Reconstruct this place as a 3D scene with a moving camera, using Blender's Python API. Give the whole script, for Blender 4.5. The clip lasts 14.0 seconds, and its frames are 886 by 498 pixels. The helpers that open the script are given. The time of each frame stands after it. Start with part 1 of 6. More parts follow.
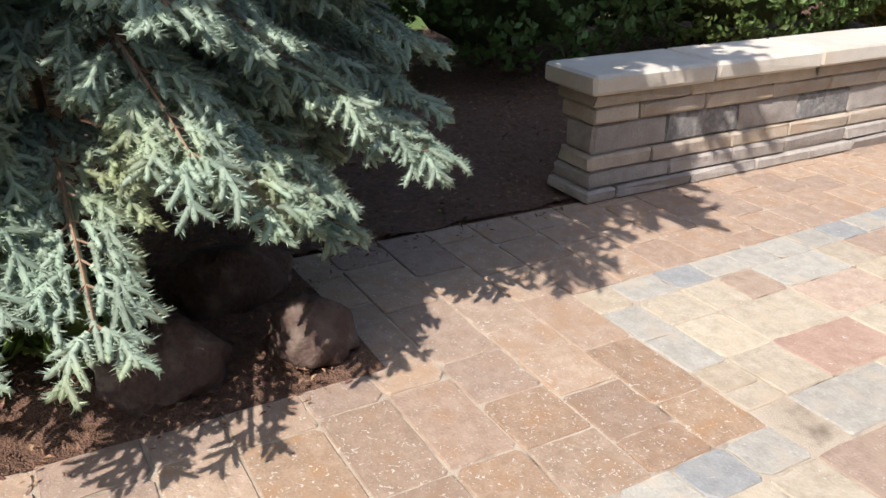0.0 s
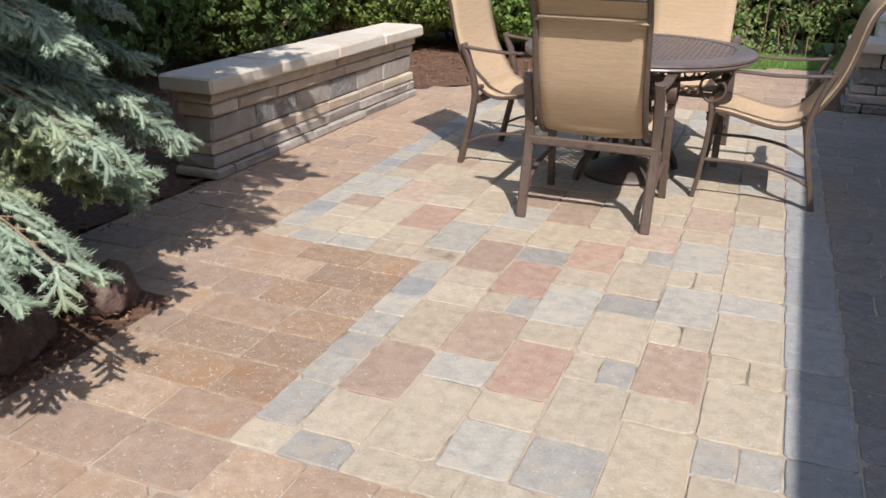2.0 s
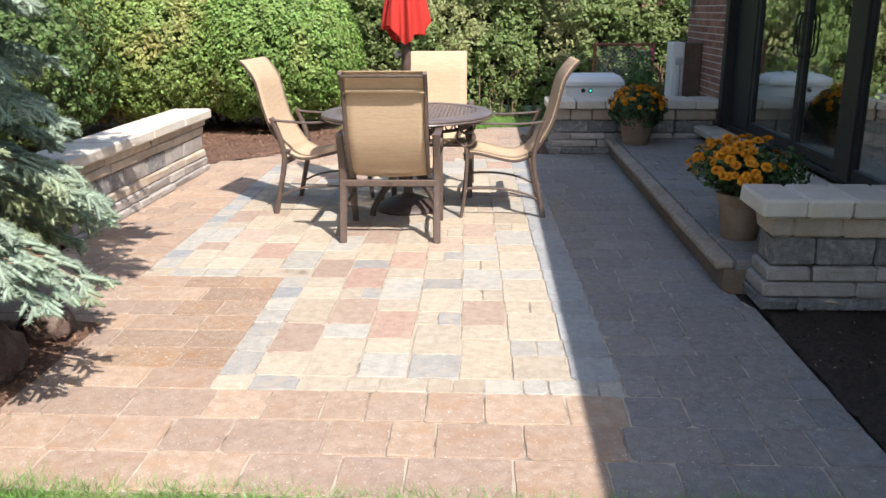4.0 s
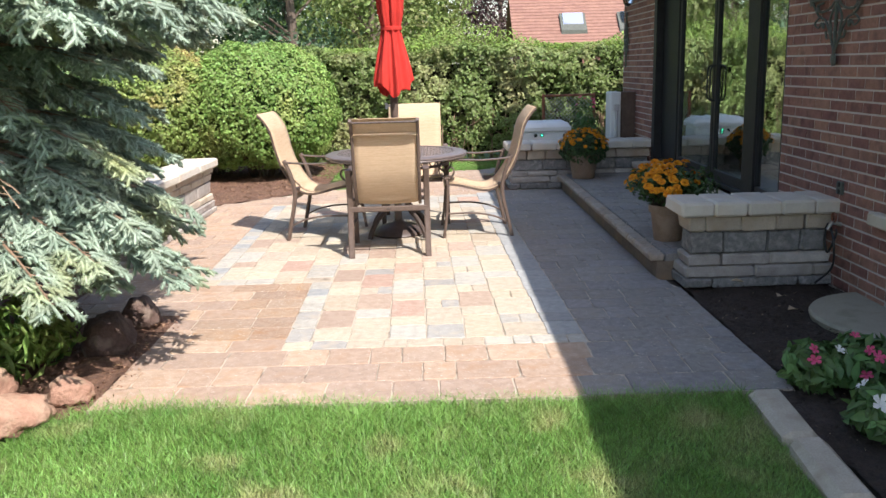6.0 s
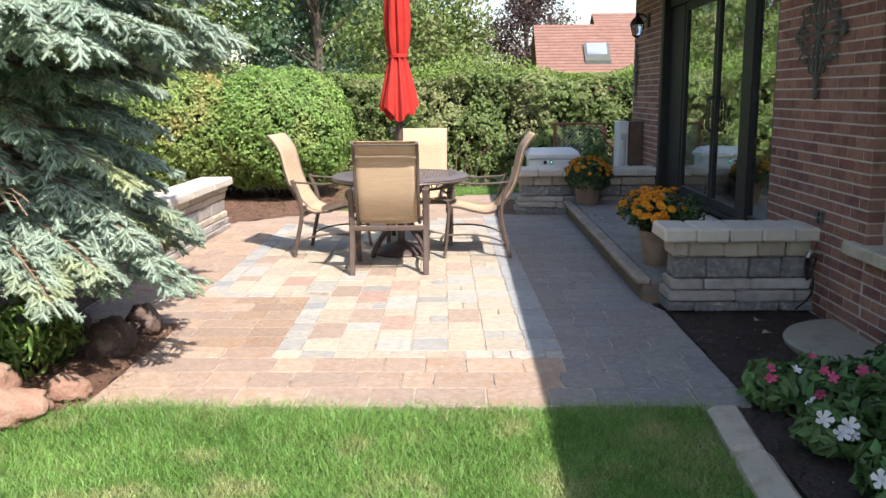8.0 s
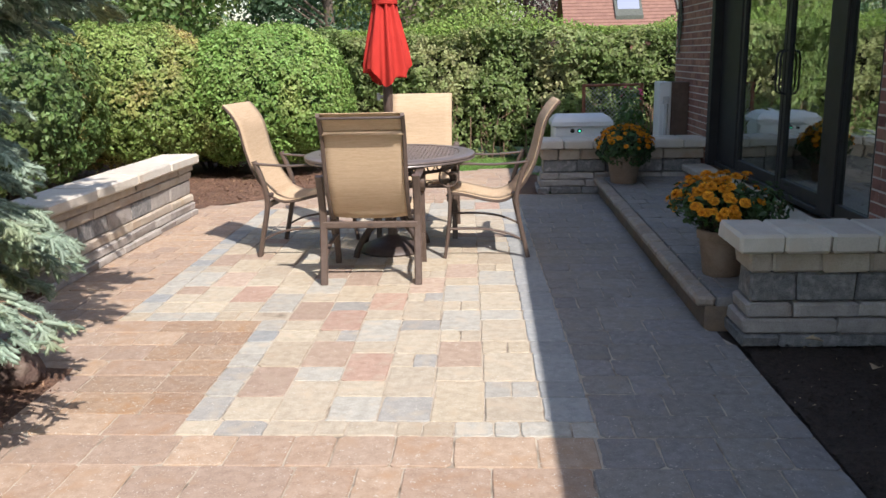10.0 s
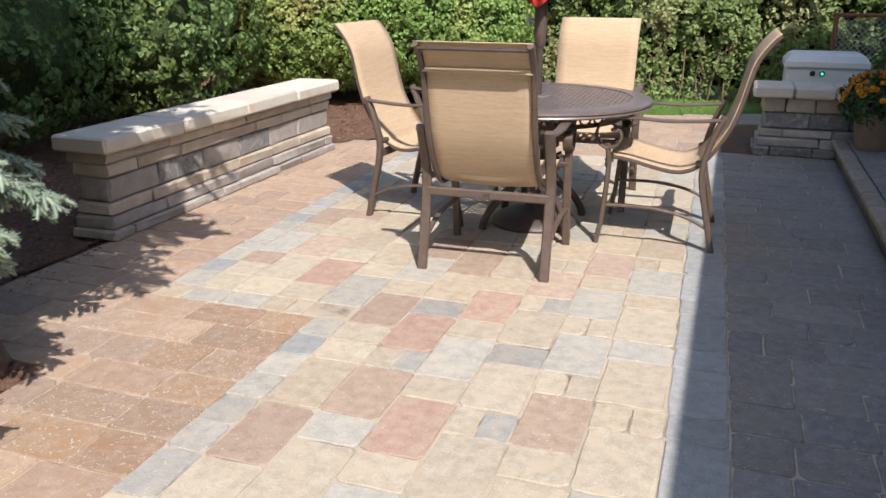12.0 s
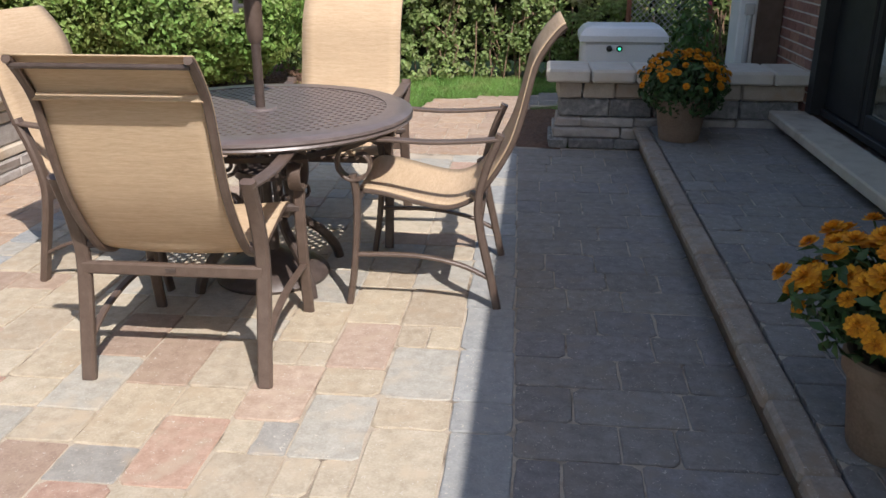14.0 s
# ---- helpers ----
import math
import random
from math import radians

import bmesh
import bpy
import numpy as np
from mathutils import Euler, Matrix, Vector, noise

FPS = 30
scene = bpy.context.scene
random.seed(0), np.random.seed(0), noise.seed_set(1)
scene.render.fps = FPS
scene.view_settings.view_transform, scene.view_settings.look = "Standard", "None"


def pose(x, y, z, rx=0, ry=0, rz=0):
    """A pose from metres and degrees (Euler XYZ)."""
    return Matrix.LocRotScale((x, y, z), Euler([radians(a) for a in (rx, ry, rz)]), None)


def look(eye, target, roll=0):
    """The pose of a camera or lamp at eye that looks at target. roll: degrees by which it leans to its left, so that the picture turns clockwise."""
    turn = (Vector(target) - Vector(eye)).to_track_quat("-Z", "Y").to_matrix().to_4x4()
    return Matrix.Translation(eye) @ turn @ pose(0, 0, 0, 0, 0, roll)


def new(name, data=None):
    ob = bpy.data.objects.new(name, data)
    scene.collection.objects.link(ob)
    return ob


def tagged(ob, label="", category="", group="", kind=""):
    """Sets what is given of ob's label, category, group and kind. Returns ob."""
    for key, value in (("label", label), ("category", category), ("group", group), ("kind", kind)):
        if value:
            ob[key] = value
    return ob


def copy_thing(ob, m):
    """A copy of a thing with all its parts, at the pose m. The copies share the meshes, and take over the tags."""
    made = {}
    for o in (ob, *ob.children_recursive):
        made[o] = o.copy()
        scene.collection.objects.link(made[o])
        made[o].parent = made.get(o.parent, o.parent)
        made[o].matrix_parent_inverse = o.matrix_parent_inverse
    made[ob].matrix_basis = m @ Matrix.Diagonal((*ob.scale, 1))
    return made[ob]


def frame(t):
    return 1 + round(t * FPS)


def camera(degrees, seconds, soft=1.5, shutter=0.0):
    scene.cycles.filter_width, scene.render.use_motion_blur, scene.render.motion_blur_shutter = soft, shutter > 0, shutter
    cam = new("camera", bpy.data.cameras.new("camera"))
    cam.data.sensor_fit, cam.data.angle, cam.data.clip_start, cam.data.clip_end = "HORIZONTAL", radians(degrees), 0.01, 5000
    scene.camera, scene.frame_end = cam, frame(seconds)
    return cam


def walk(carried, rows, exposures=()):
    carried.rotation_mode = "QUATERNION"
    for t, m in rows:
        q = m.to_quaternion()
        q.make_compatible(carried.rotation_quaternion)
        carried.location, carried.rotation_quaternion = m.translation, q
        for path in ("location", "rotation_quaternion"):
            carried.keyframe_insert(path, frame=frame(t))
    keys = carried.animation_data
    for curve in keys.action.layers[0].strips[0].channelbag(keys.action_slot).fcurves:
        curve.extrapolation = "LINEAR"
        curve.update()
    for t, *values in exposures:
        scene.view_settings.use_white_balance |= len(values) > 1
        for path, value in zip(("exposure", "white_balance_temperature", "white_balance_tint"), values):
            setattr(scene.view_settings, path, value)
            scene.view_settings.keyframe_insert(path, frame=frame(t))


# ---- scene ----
cam = camera(56.1, 14.0)
PATH = [
    (0, (0.252, 1.853, 1.241), (-1.333, 2.76, 0.426), 1.0),
    (0.5, (0.356, 1.64, 1.315), (-0.921, 2.937, 0.487), 0.9),
    (1, (0.447, 1.305, 1.283), (-0.697, 2.739, 0.486), 1.2),
    (1.5, (0.437, 0.908, 1.273), (-0.517, 2.492, 0.511), 0.3),
    (2, (0.436, 0.501, 1.32), (-0.263, 2.223, 0.582), 1.0),
    (2.5, (0.479, 0.159, 1.337), (-0.075, 1.958, 0.662), 0.3),
    (3, (0.401, -0.164, 1.358), (0.064, 1.702, 0.724), -0.7),
    (5.5, (0.084, -1.802, 1.419), (0.065, 0.148, 0.975), -0.9),
    (6, (0.017, -2.067, 1.414), (0.03, -0.113, 0.985), -1.6),
    (6.5, (0.044, -2.26, 1.425), (0.062, -0.301, 1.019), -0.7),
    (7, (0.126, -2.38, 1.428), (0.122, -0.415, 1.052), 0.6),
    (7.5, (0.194, -2.405, 1.42), (0.167, -0.439, 1.055), 0.1),
    (10, (0.389, -0.796, 1.374), (0.276, 1.148, 0.92), -1.2),
    (10.5, (0.479, -0.473, 1.417), (0.28, 1.452, 0.912), -0.2),
    (11, (0.604, -0.07, 1.368), (0.322, 1.831, 0.813), -0.2),
    (11.5, (0.611, 0.285, 1.36), (0.228, 2.153, 0.757), -0.3),
    (12, (0.659, 0.635, 1.314), (0.045, 2.434, 0.692), 0.1),
    (12.5, (0.715, 0.948, 1.301), (-0.007, 2.693, 0.642), -0.6),
    (13, (0.676, 1.273, 1.308), (0.002, 3.025, 0.619), -1.4),
    (13.5, (0.682, 1.573, 1.296), (0.1, 3.35, 0.586), -0.9),
    (14, (0.772, 1.884, 1.343), (0.562, 3.745, 0.641), -0.1),
]
walk(cam, [(t, look(eye, target, roll)) for t, eye, target, roll in PATH],
     exposures=((0, 0.55, 6480, 15), (0.5, 0.27, 6480, 15), (1, -0.01, 6480, 15), (1.5, 0.17, 6480, 15), (2, 0.22, 6480, 15), (2.5, 0.3, 6480, 15), (3, 0.48, 6480, 15), (5.5, 0.86, 6480, 15), (6.5, 0.89, 6480, 15), (7.5, 0.89, 6480, 15), (10, 0.52, 6480, 15), (11, 0.45, 6480, 15), (12.5, 0.45, 6480, 15), (13.5, 0.42, 6480, 15), (14, 0.34, 6480, 15)))

# ---- world, sun ----
SUN_WAY = Vector((0.45, -0.70, 1.0)).normalized()
world = bpy.data.worlds.new("sky")
scene.world = world
world.use_nodes = True
wn = world.node_tree.nodes
sky = wn.new("ShaderNodeTexSky")
sky.sky_type = "NISHITA"
sky.sun_disc = False
sky.sun_elevation = radians(50.2)
sky.sun_rotation = radians(148)
sky.air_density, sky.dust_density = 1.2, 1.5
wn["Background"].inputs[1].default_value = 0.15
world.node_tree.links.new(sky.outputs[0], wn["Background"].inputs[0])
sun = new("sun", bpy.data.lights.new("sun", "SUN"))
sun.data.energy, sun.data.angle, sun.data.color = 4.5, radians(0.5), (1.0, 0.955, 0.89)
sun.matrix_world = look(SUN_WAY * 30, (0, 0, 0))


# ---- materials ----
def material(name, a, b, scale=8.0, rough=0.8, bump=0.2, fine=90.0, metal=0.0, rand=0.0, island=0.0, stain=None,
             stain_scale=2.0, translucent=0.0, stretch=None, bump_dist=0.01, spec=0.4, fleck=None, lo=0.33, hi=0.72, grain=0.5, specks=0.66):
    """A surface that varies between the colours a and b at two scales, with fine relief; rand and island vary its value piece by piece."""
    m = bpy.data.materials.new(name)
    m.use_nodes = True
    n, l = m.node_tree.nodes, m.node_tree.links
    p = n["Principled BSDF"]
    p.inputs["Roughness"].default_value, p.inputs["Metallic"].default_value = rough, metal
    p.inputs["Specular IOR Level"].default_value = spec
    co = n.new("ShaderNodeTexCoord").outputs["Object"]
    if stretch:
        mp = n.new("ShaderNodeMapping")
        mp.inputs["Scale"].default_value = stretch
        l.new(co, mp.inputs["Vector"])
        co = mp.outputs[0]
    info = n.new("ShaderNodeObjectInfo")
    add = n.new("ShaderNodeVectorMath")
    add.operation = "MULTIPLY_ADD"
    l.new(info.outputs["Random"], add.inputs[0])
    add.inputs[1].default_value = (37.0, 19.0, 11.0)
    l.new(co, add.inputs[2])
    co = add.outputs[0]
    n1, n2 = n.new("ShaderNodeTexNoise"), n.new("ShaderNodeTexNoise")
    n1.inputs["Scale"].default_value, n1.inputs["Detail"].default_value = scale, 5
    n2.inputs["Scale"].default_value, n2.inputs["Detail"].default_value = fine, 4
    l.new(co, n1.inputs["Vector"])
    l.new(co, n2.inputs["Vector"])
    mixf = n.new("ShaderNodeMath")
    mixf.operation = "MULTIPLY_ADD"
    l.new(n2.outputs[0], mixf.inputs[0])
    mixf.inputs[1].default_value = grain
    half = n.new("ShaderNodeMath")
    half.operation = "MULTIPLY"
    half.inputs[1].default_value = 1.05 - grain
    l.new(n1.outputs[0], half.inputs[0])
    l.new(half.outputs[0], mixf.inputs[2])
    ramp = n.new("ShaderNodeValToRGB")
    ramp.color_ramp.elements[0].position, ramp.color_ramp.elements[1].position = lo, hi
    ramp.color_ramp.elements[0].color, ramp.color_ramp.elements[1].color = (*a, 1), (*b, 1)
    l.new(mixf.outputs[0], ramp.inputs[0])
    col = ramp.outputs[0]
    if stain:
        ns = n.new("ShaderNodeTexNoise")
        ns.inputs["Scale"].default_value, ns.inputs["Detail"].default_value = stain_scale, 6
        l.new(co, ns.inputs["Vector"])
        rs = n.new("ShaderNodeValToRGB")
        rs.color_ramp.elements[0].position, rs.color_ramp.elements[1].position = 0.52, 0.7
        l.new(ns.outputs[0], rs.inputs[0])
        mx = n.new("ShaderNodeMix")
        mx.data_type = "RGBA"
        l.new(rs.outputs[0], mx.inputs[0])
        l.new(col, mx.inputs[6])
        mx.inputs[7].default_value = (*stain, 1)
        col = mx.outputs[2]
    if fleck:
        nf = n.new("ShaderNodeTexNoise")
        nf.inputs["Scale"].default_value, nf.inputs["Detail"].default_value, nf.inputs["Distortion"].default_value = 75, 2, 1.5
        l.new(co, nf.inputs["Vector"])
        rf = n.new("ShaderNodeValToRGB")
        rf.color_ramp.elements[0].position, rf.color_ramp.elements[1].position = specks, specks + 0.05
        l.new(nf.outputs[0], rf.inputs[0])
        mf = n.new("ShaderNodeMix")
        mf.data_type = "RGBA"
        l.new(rf.outputs[0], mf.inputs[0])
        l.new(col, mf.inputs[6])
        mf.inputs[7].default_value = (*fleck, 1)
        col = mf.outputs[2]
    if rand or island:
        hs = n.new("ShaderNodeHueSaturation")
        v = n.new("ShaderNodeMapRange")
        amount = rand or island
        v.inputs[3].default_value, v.inputs[4].default_value = 1 - amount, 1 + amount
        if rand:
            l.new(info.outputs["Random"], v.inputs[0])
        else:
            l.new(n.new("ShaderNodeNewGeometry").outputs["Random Per Island"], v.inputs[0])
        l.new(v.outputs[0], hs.inputs["Value"])
        h2 = n.new("ShaderNodeMapRange")
        h2.inputs[3].default_value, h2.inputs[4].default_value = 0.5 - amount * 0.04, 0.5 + amount * 0.04
        l.new(v.inputs[0].links[0].from_socket, h2.inputs[0])
        l.new(h2.outputs[0], hs.inputs["Hue"])
        l.new(col, hs.inputs["Color"])
        col = hs.outputs[0]
    l.new(col, p.inputs["Base Color"])
    if bump:
        bp = n.new("ShaderNodeBump")
        bp.inputs["Strength"].default_value, bp.inputs["Distance"].default_value = bump, bump_dist
        l.new(mixf.outputs[0], bp.inputs["Height"])
        l.new(bp.outputs[0], p.inputs["Normal"])
    if translucent:
        tr = n.new("ShaderNodeBsdfTranslucent")
        l.new(col, tr.inputs[0])
        ms = n.new("ShaderNodeMixShader")
        ms.inputs[0].default_value = translucent
        l.new(p.outputs[0], ms.inputs[1])
        l.new(tr.outputs[0], ms.inputs[2])
        l.new(ms.outputs[0], n["Material Output"].inputs[0])
    return m


def paver(name, a, b, stain, specks=0.66):
    return material(name, a, b, scale=24, rough=0.88, bump=0.75, fine=120, rand=0.09, stain=stain, stain_scale=11, bump_dist=0.006, fleck=(0.50, 0.455, 0.385), specks=specks, lo=0.36, hi=0.68, grain=0.42)


PAVE = {
    "cream": paver("cream_paver", (0.348, 0.298, 0.220), (0.482, 0.425, 0.332), (0.46, 0.385, 0.285)),
    "sand": paver("sand_paver", (0.335, 0.28, 0.202), (0.47, 0.405, 0.308), (0.40, 0.325, 0.232)),
    "rust": paver("rust_paver", (0.325, 0.212, 0.160), (0.445, 0.315, 0.245), (0.40, 0.315, 0.24)),
    "brown": paver("brown_paver", (0.285, 0.208, 0.156), (0.40, 0.308, 0.238), (0.36, 0.28, 0.21)),
    "blue": paver("blue_grey_paver", (0.305, 0.290, 0.248), (0.425, 0.408, 0.358), (0.43, 0.38, 0.305)),
    "dark": paver("slate_paver", (0.25, 0.242, 0.22), (0.35, 0.336, 0.306), (0.36, 0.318, 0.26)),
    "strip": paver("pale_blue_grey_paver", (0.24, 0.248, 0.242), (0.34, 0.348, 0.338), (0.32, 0.318, 0.30)),
    "pink": paver("pale_pink_paver", (0.335, 0.245, 0.188), (0.46, 0.362, 0.288), (0.42, 0.33, 0.25)),
    "buff": paver("buff_paver", (0.305, 0.216, 0.152), (0.425, 0.320, 0.238), (0.36, 0.238, 0.152), 0.645),
    "buff2": paver("dusky_buff_paver", (0.280, 0.205, 0.152), (0.395, 0.300, 0.230), (0.345, 0.245, 0.172), 0.645),
    "ochre": paver("ochre_brown_paver", (0.255, 0.172, 0.112), (0.368, 0.264, 0.184), (0.315, 0.190, 0.105), 0.63),
    "ochre2": paver("dull_brown_paver", (0.245, 0.173, 0.121), (0.35, 0.26, 0.19), (0.285, 0.190, 0.122), 0.63),
    "grey": paver("pinkish_grey_paver", (0.188, 0.172, 0.156), (0.280, 0.264, 0.242), (0.245, 0.218, 0.185)),
    "grey2": paver("warm_grey_paver", (0.180, 0.168, 0.162), (0.270, 0.257, 0.247), (0.238, 0.213, 0.187)),
    "nose": paver("nosing_stone", (0.24, 0.20, 0.16), (0.37, 0.315, 0.26), (0.30, 0.225, 0.16)),
}
M_SAND = material("joint_sand", (0.32, 0.265, 0.20), (0.52, 0.455, 0.36), scale=5, fine=220, bump=0.6, stain=(0.13, 0.10, 0.07), stain_scale=7)
M_WALLSTONE = {
    "grey": material("grey_wall_block", (0.29, 0.262, 0.235), (0.47, 0.43, 0.385), scale=16, fine=130, bump=0.8, rand=0.15, stain=(0.30, 0.27, 0.23), stain_scale=7, bump_dist=0.012),
    "tan": material("tan_wall_block", (0.36, 0.30, 0.235), (0.52, 0.45, 0.36), scale=13, fine=120, bump=0.7, rand=0.13, stain=(0.40, 0.31, 0.22), stain_scale=6, bump_dist=0.01),
    "dark": material("charcoal_wall_block", (0.11, 0.11, 0.11), (0.30, 0.29, 0.275), scale=30, fine=160, bump=1.0, rand=0.15, stain=(0.36, 0.34, 0.31), stain_scale=22, bump_dist=0.014),
    "cap": material("limestone_cap", (0.50, 0.455, 0.38), (0.64, 0.59, 0.50), scale=9, fine=140, bump=0.5, rand=0.06, stain=(0.56, 0.48, 0.38), stain_scale=6, bump_dist=0.008),
}
M_BRICK = material("red_brown_brick", (0.20, 0.096, 0.073), (0.345, 0.170, 0.128), scale=18, fine=150, bump=0.7, rand=0.25, island=0.0, stain=(0.17, 0.085, 0.065), stain_scale=12)
M_BRICKS = material("red_brown_bricks", (0.20, 0.096, 0.073), (0.345, 0.170, 0.128), scale=18, fine=150, bump=0.7, island=0.25, stain=(0.17, 0.085, 0.065), stain_scale=12)
M_MORTAR = material("mortar", (0.44, 0.385, 0.335), (0.56, 0.50, 0.44), scale=12, fine=200, bump=0.6)
M_MULCH = material("bark_mulch", (0.08, 0.045, 0.029), (0.28, 0.158, 0.103), scale=40, fine=160, bump=1.0, bump_dist=0.03, stain=(0.14, 0.075, 0.045), stain_scale=30)
M_CHIP = material("bark_chip", (0.09, 0.05, 0.033), (0.38, 0.215, 0.14), scale=30, fine=200, bump=0.6, island=0.5)
M_SOIL = material("dark_soil", (0.028, 0.020, 0.016), (0.10, 0.072, 0.055), scale=40, fine=200, bump=1.0, bump_dist=0.03)
M_LAWN = material("lawn_ground", (0.045, 0.085, 0.020), (0.12, 0.185, 0.048), scale=3, fine=60, bump=0.8, bump_dist=0.02, stain=(0.13, 0.165, 0.05), stain_scale=1.5)
M_GRASS = material("grass_blade", (0.105, 0.23, 0.042), (0.28, 0.455, 0.12), scale=2.2, fine=30, bump=0, rough=0.45, island=0.5, translucent=0.35, stain=(0.42, 0.43, 0.19), stain_scale=3.2)
M_NEEDLE = material("spruce_needle", (0.215, 0.305, 0.222), (0.395, 0.475, 0.37), scale=3.0, fine=30, bump=0, rough=0.6, island=0.25, stain=(0.36, 0.40, 0.19), stain_scale=2.4, translucent=0.18)
M_TWIG = material("spruce_twig", (0.14, 0.09, 0.058), (0.36, 0.245, 0.16), scale=20, fine=90, bump=0.4)
M_BARK = material("bark", (0.06, 0.045, 0.035), (0.18, 0.135, 0.10), scale=14, fine=70, bump=1.0, stretch=(1, 1, 0.25), bump_dist=0.03)


def leafy(name, a, b, stain, scale=1.5, tr=0.35):
    return material(name, a, b, scale=scale, fine=25, bump=0, rough=0.5, island=0.42, translucent=tr, stain=stain, stain_scale=1.2)


M_LEAF = leafy("hedge_leaf", (0.14, 0.265, 0.055), (0.33, 0.46, 0.13), (0.42, 0.44, 0.15))
M_LEAF2 = leafy("privet_leaf", (0.10, 0.165, 0.036), (0.28, 0.35, 0.12), (0.36, 0.35, 0.16))
M_LEAFT = leafy("turning_leaf", (0.17, 0.265, 0.058), (0.35, 0.43, 0.13), (0.48, 0.38, 0.15), scale=1.0)
# hedge leaf darkened in colour for the bushes in the spruce's shade
M_LEAFSHADE = leafy("shaded_hedge_leaf", (0.07, 0.14, 0.038), (0.19, 0.28, 0.085), (0.22, 0.28, 0.09))
# dark green: the shade among the inner leaves is put into the colour
M_INLEAFSHADE = material("shaded_inner_leaves", (0.035, 0.062, 0.018), (0.10, 0.15, 0.045), scale=26, fine=80, bump=1.0, bump_dist=0.05)
M_LEAFY = leafy("young_leaf", (0.15, 0.24, 0.045), (0.28, 0.38, 0.09), (0.25, 0.30, 0.09))
M_TREE1 = leafy("tree_leaf", (0.07, 0.135, 0.034), (0.19, 0.265, 0.08), (0.19, 0.21, 0.07), scale=0.6)
M_TREE2 = leafy("blue_green_leaf", (0.06, 0.12, 0.065), (0.16, 0.235, 0.14), (0.11, 0.18, 0.09), scale=0.6)
M_TREE3 = leafy("purple_leaf", (0.05, 0.026, 0.03), (0.14, 0.085, 0.08), (0.12, 0.09, 0.07), scale=0.6, tr=0.2)
M_TREE4 = leafy("pale_green_leaf", (0.10, 0.155, 0.035), (0.23, 0.28, 0.085), (0.24, 0.23, 0.09), scale=0.6)
# near-black brown: twigs, with the shade between them painted in
M_INNERSHADE = material("shaded_inner_twigs", (0.012, 0.012, 0.006), (0.05, 0.042, 0.022), scale=20, fine=70, bump=1.0, bump_dist=0.04)
M_METAL = material("bronze_powder_coat", (0.085, 0.058, 0.045), (0.135, 0.098, 0.078), scale=30, fine=300, bump=0.12, rough=0.42, spec=0.5)
M_METALD = material("dark_bronze_cast", (0.05, 0.036, 0.031), (0.095, 0.072, 0.062), scale=30, fine=300, bump=0.2, rough=0.4, spec=0.5)
M_TABLE = material("table_bronze", (0.10, 0.078, 0.072), (0.16, 0.13, 0.12), scale=20, fine=300, bump=0.12, rough=0.36, spec=0.6)
M_SLING = material("sling_fabric", (0.54, 0.385, 0.235), (0.76, 0.605, 0.42), scale=70, fine=300, bump=0.6, rough=0.85, lo=0.27, hi=0.76, stretch=(0.12, 1, 1.6), translucent=0.30, bump_dist=0.002, grain=0.62)
M_RED = material("red_canvas", (0.42, 0.022, 0.016), (0.60, 0.045, 0.03), scale=7, fine=300, bump=0.25, rough=0.85, translucent=0.12, bump_dist=0.003)
M_POT = material("tan_clay_pot", (0.17, 0.115, 0.078), (0.28, 0.20, 0.14), scale=8, fine=120, bump=0.3, stain=(0.29, 0.22, 0.165), stain_scale=6)
M_MUM = leafy("mum_leaf", (0.02, 0.055, 0.016), (0.075, 0.13, 0.04), (0.05, 0.10, 0.03), scale=6, tr=0.2)
M_BEDLEAF = leafy("bedding_leaf", (0.05, 0.125, 0.035), (0.16, 0.26, 0.085), (0.08, 0.15, 0.04), scale=6, tr=0.25)
M_PETAL = material("gold_petal", (0.62, 0.22, 0.010), (0.85, 0.42, 0.03), scale=20, fine=80, bump=0.1, island=0.22, rand=0.0, translucent=0.2)
M_CORE = material("flower_heart", (0.32, 0.13, 0.01), (0.5, 0.22, 0.02), scale=40, fine=150)
M_PINK = material("pink_petal", (0.62, 0.05, 0.15), (0.80, 0.17, 0.30), scale=30, fine=90, bump=0.1, translucent=0.25)
M_WHITEP = material("white_petal", (0.78, 0.76, 0.72), (0.86, 0.85, 0.82), scale=30, fine=90, bump=0.1, translucent=0.25)
M_ROCK = material("brown_boulder", (0.052, 0.032, 0.026), (0.135, 0.086, 0.067), scale=5, fine=60, bump=0.9, stain=(0.19, 0.145, 0.115), stain_scale=9, bump_dist=0.02)
M_ROCKP = material("pink_boulder", (0.24, 0.13, 0.088), (0.39, 0.235, 0.165), scale=5, fine=60, bump=0.8, stain=(0.36, 0.26, 0.18), stain_scale=7, bump_dist=0.02)
M_KERB = material("edging_concrete", (0.34, 0.30, 0.235), (0.50, 0.45, 0.36), scale=7, fine=130, bump=0.6, stain=(0.31, 0.26, 0.19), stain_scale=6)
M_SLAB = material("round_slab", (0.27, 0.25, 0.19), (0.40, 0.37, 0.285), scale=5, fine=130, bump=0.5, stain=(0.22, 0.21, 0.15), stain_scale=5)
M_FRAME = material("dark_door_frame", (0.014, 0.014, 0.015), (0.03, 0.03, 0.031), scale=9, fine=200, bump=0.05, rough=0.5, spec=0.25)
M_SILL = material("limestone_sill", (0.46, 0.40, 0.31), (0.58, 0.52, 0.42), scale=9, fine=120, bump=0.4, stain=(0.40, 0.34, 0.26), stain_scale=6)
M_WOOD = material("brown_fascia", (0.085, 0.055, 0.04), (0.15, 0.10, 0.075), scale=5, fine=70, bump=0.3, stretch=(4, 0.4, 4), rough=0.6)
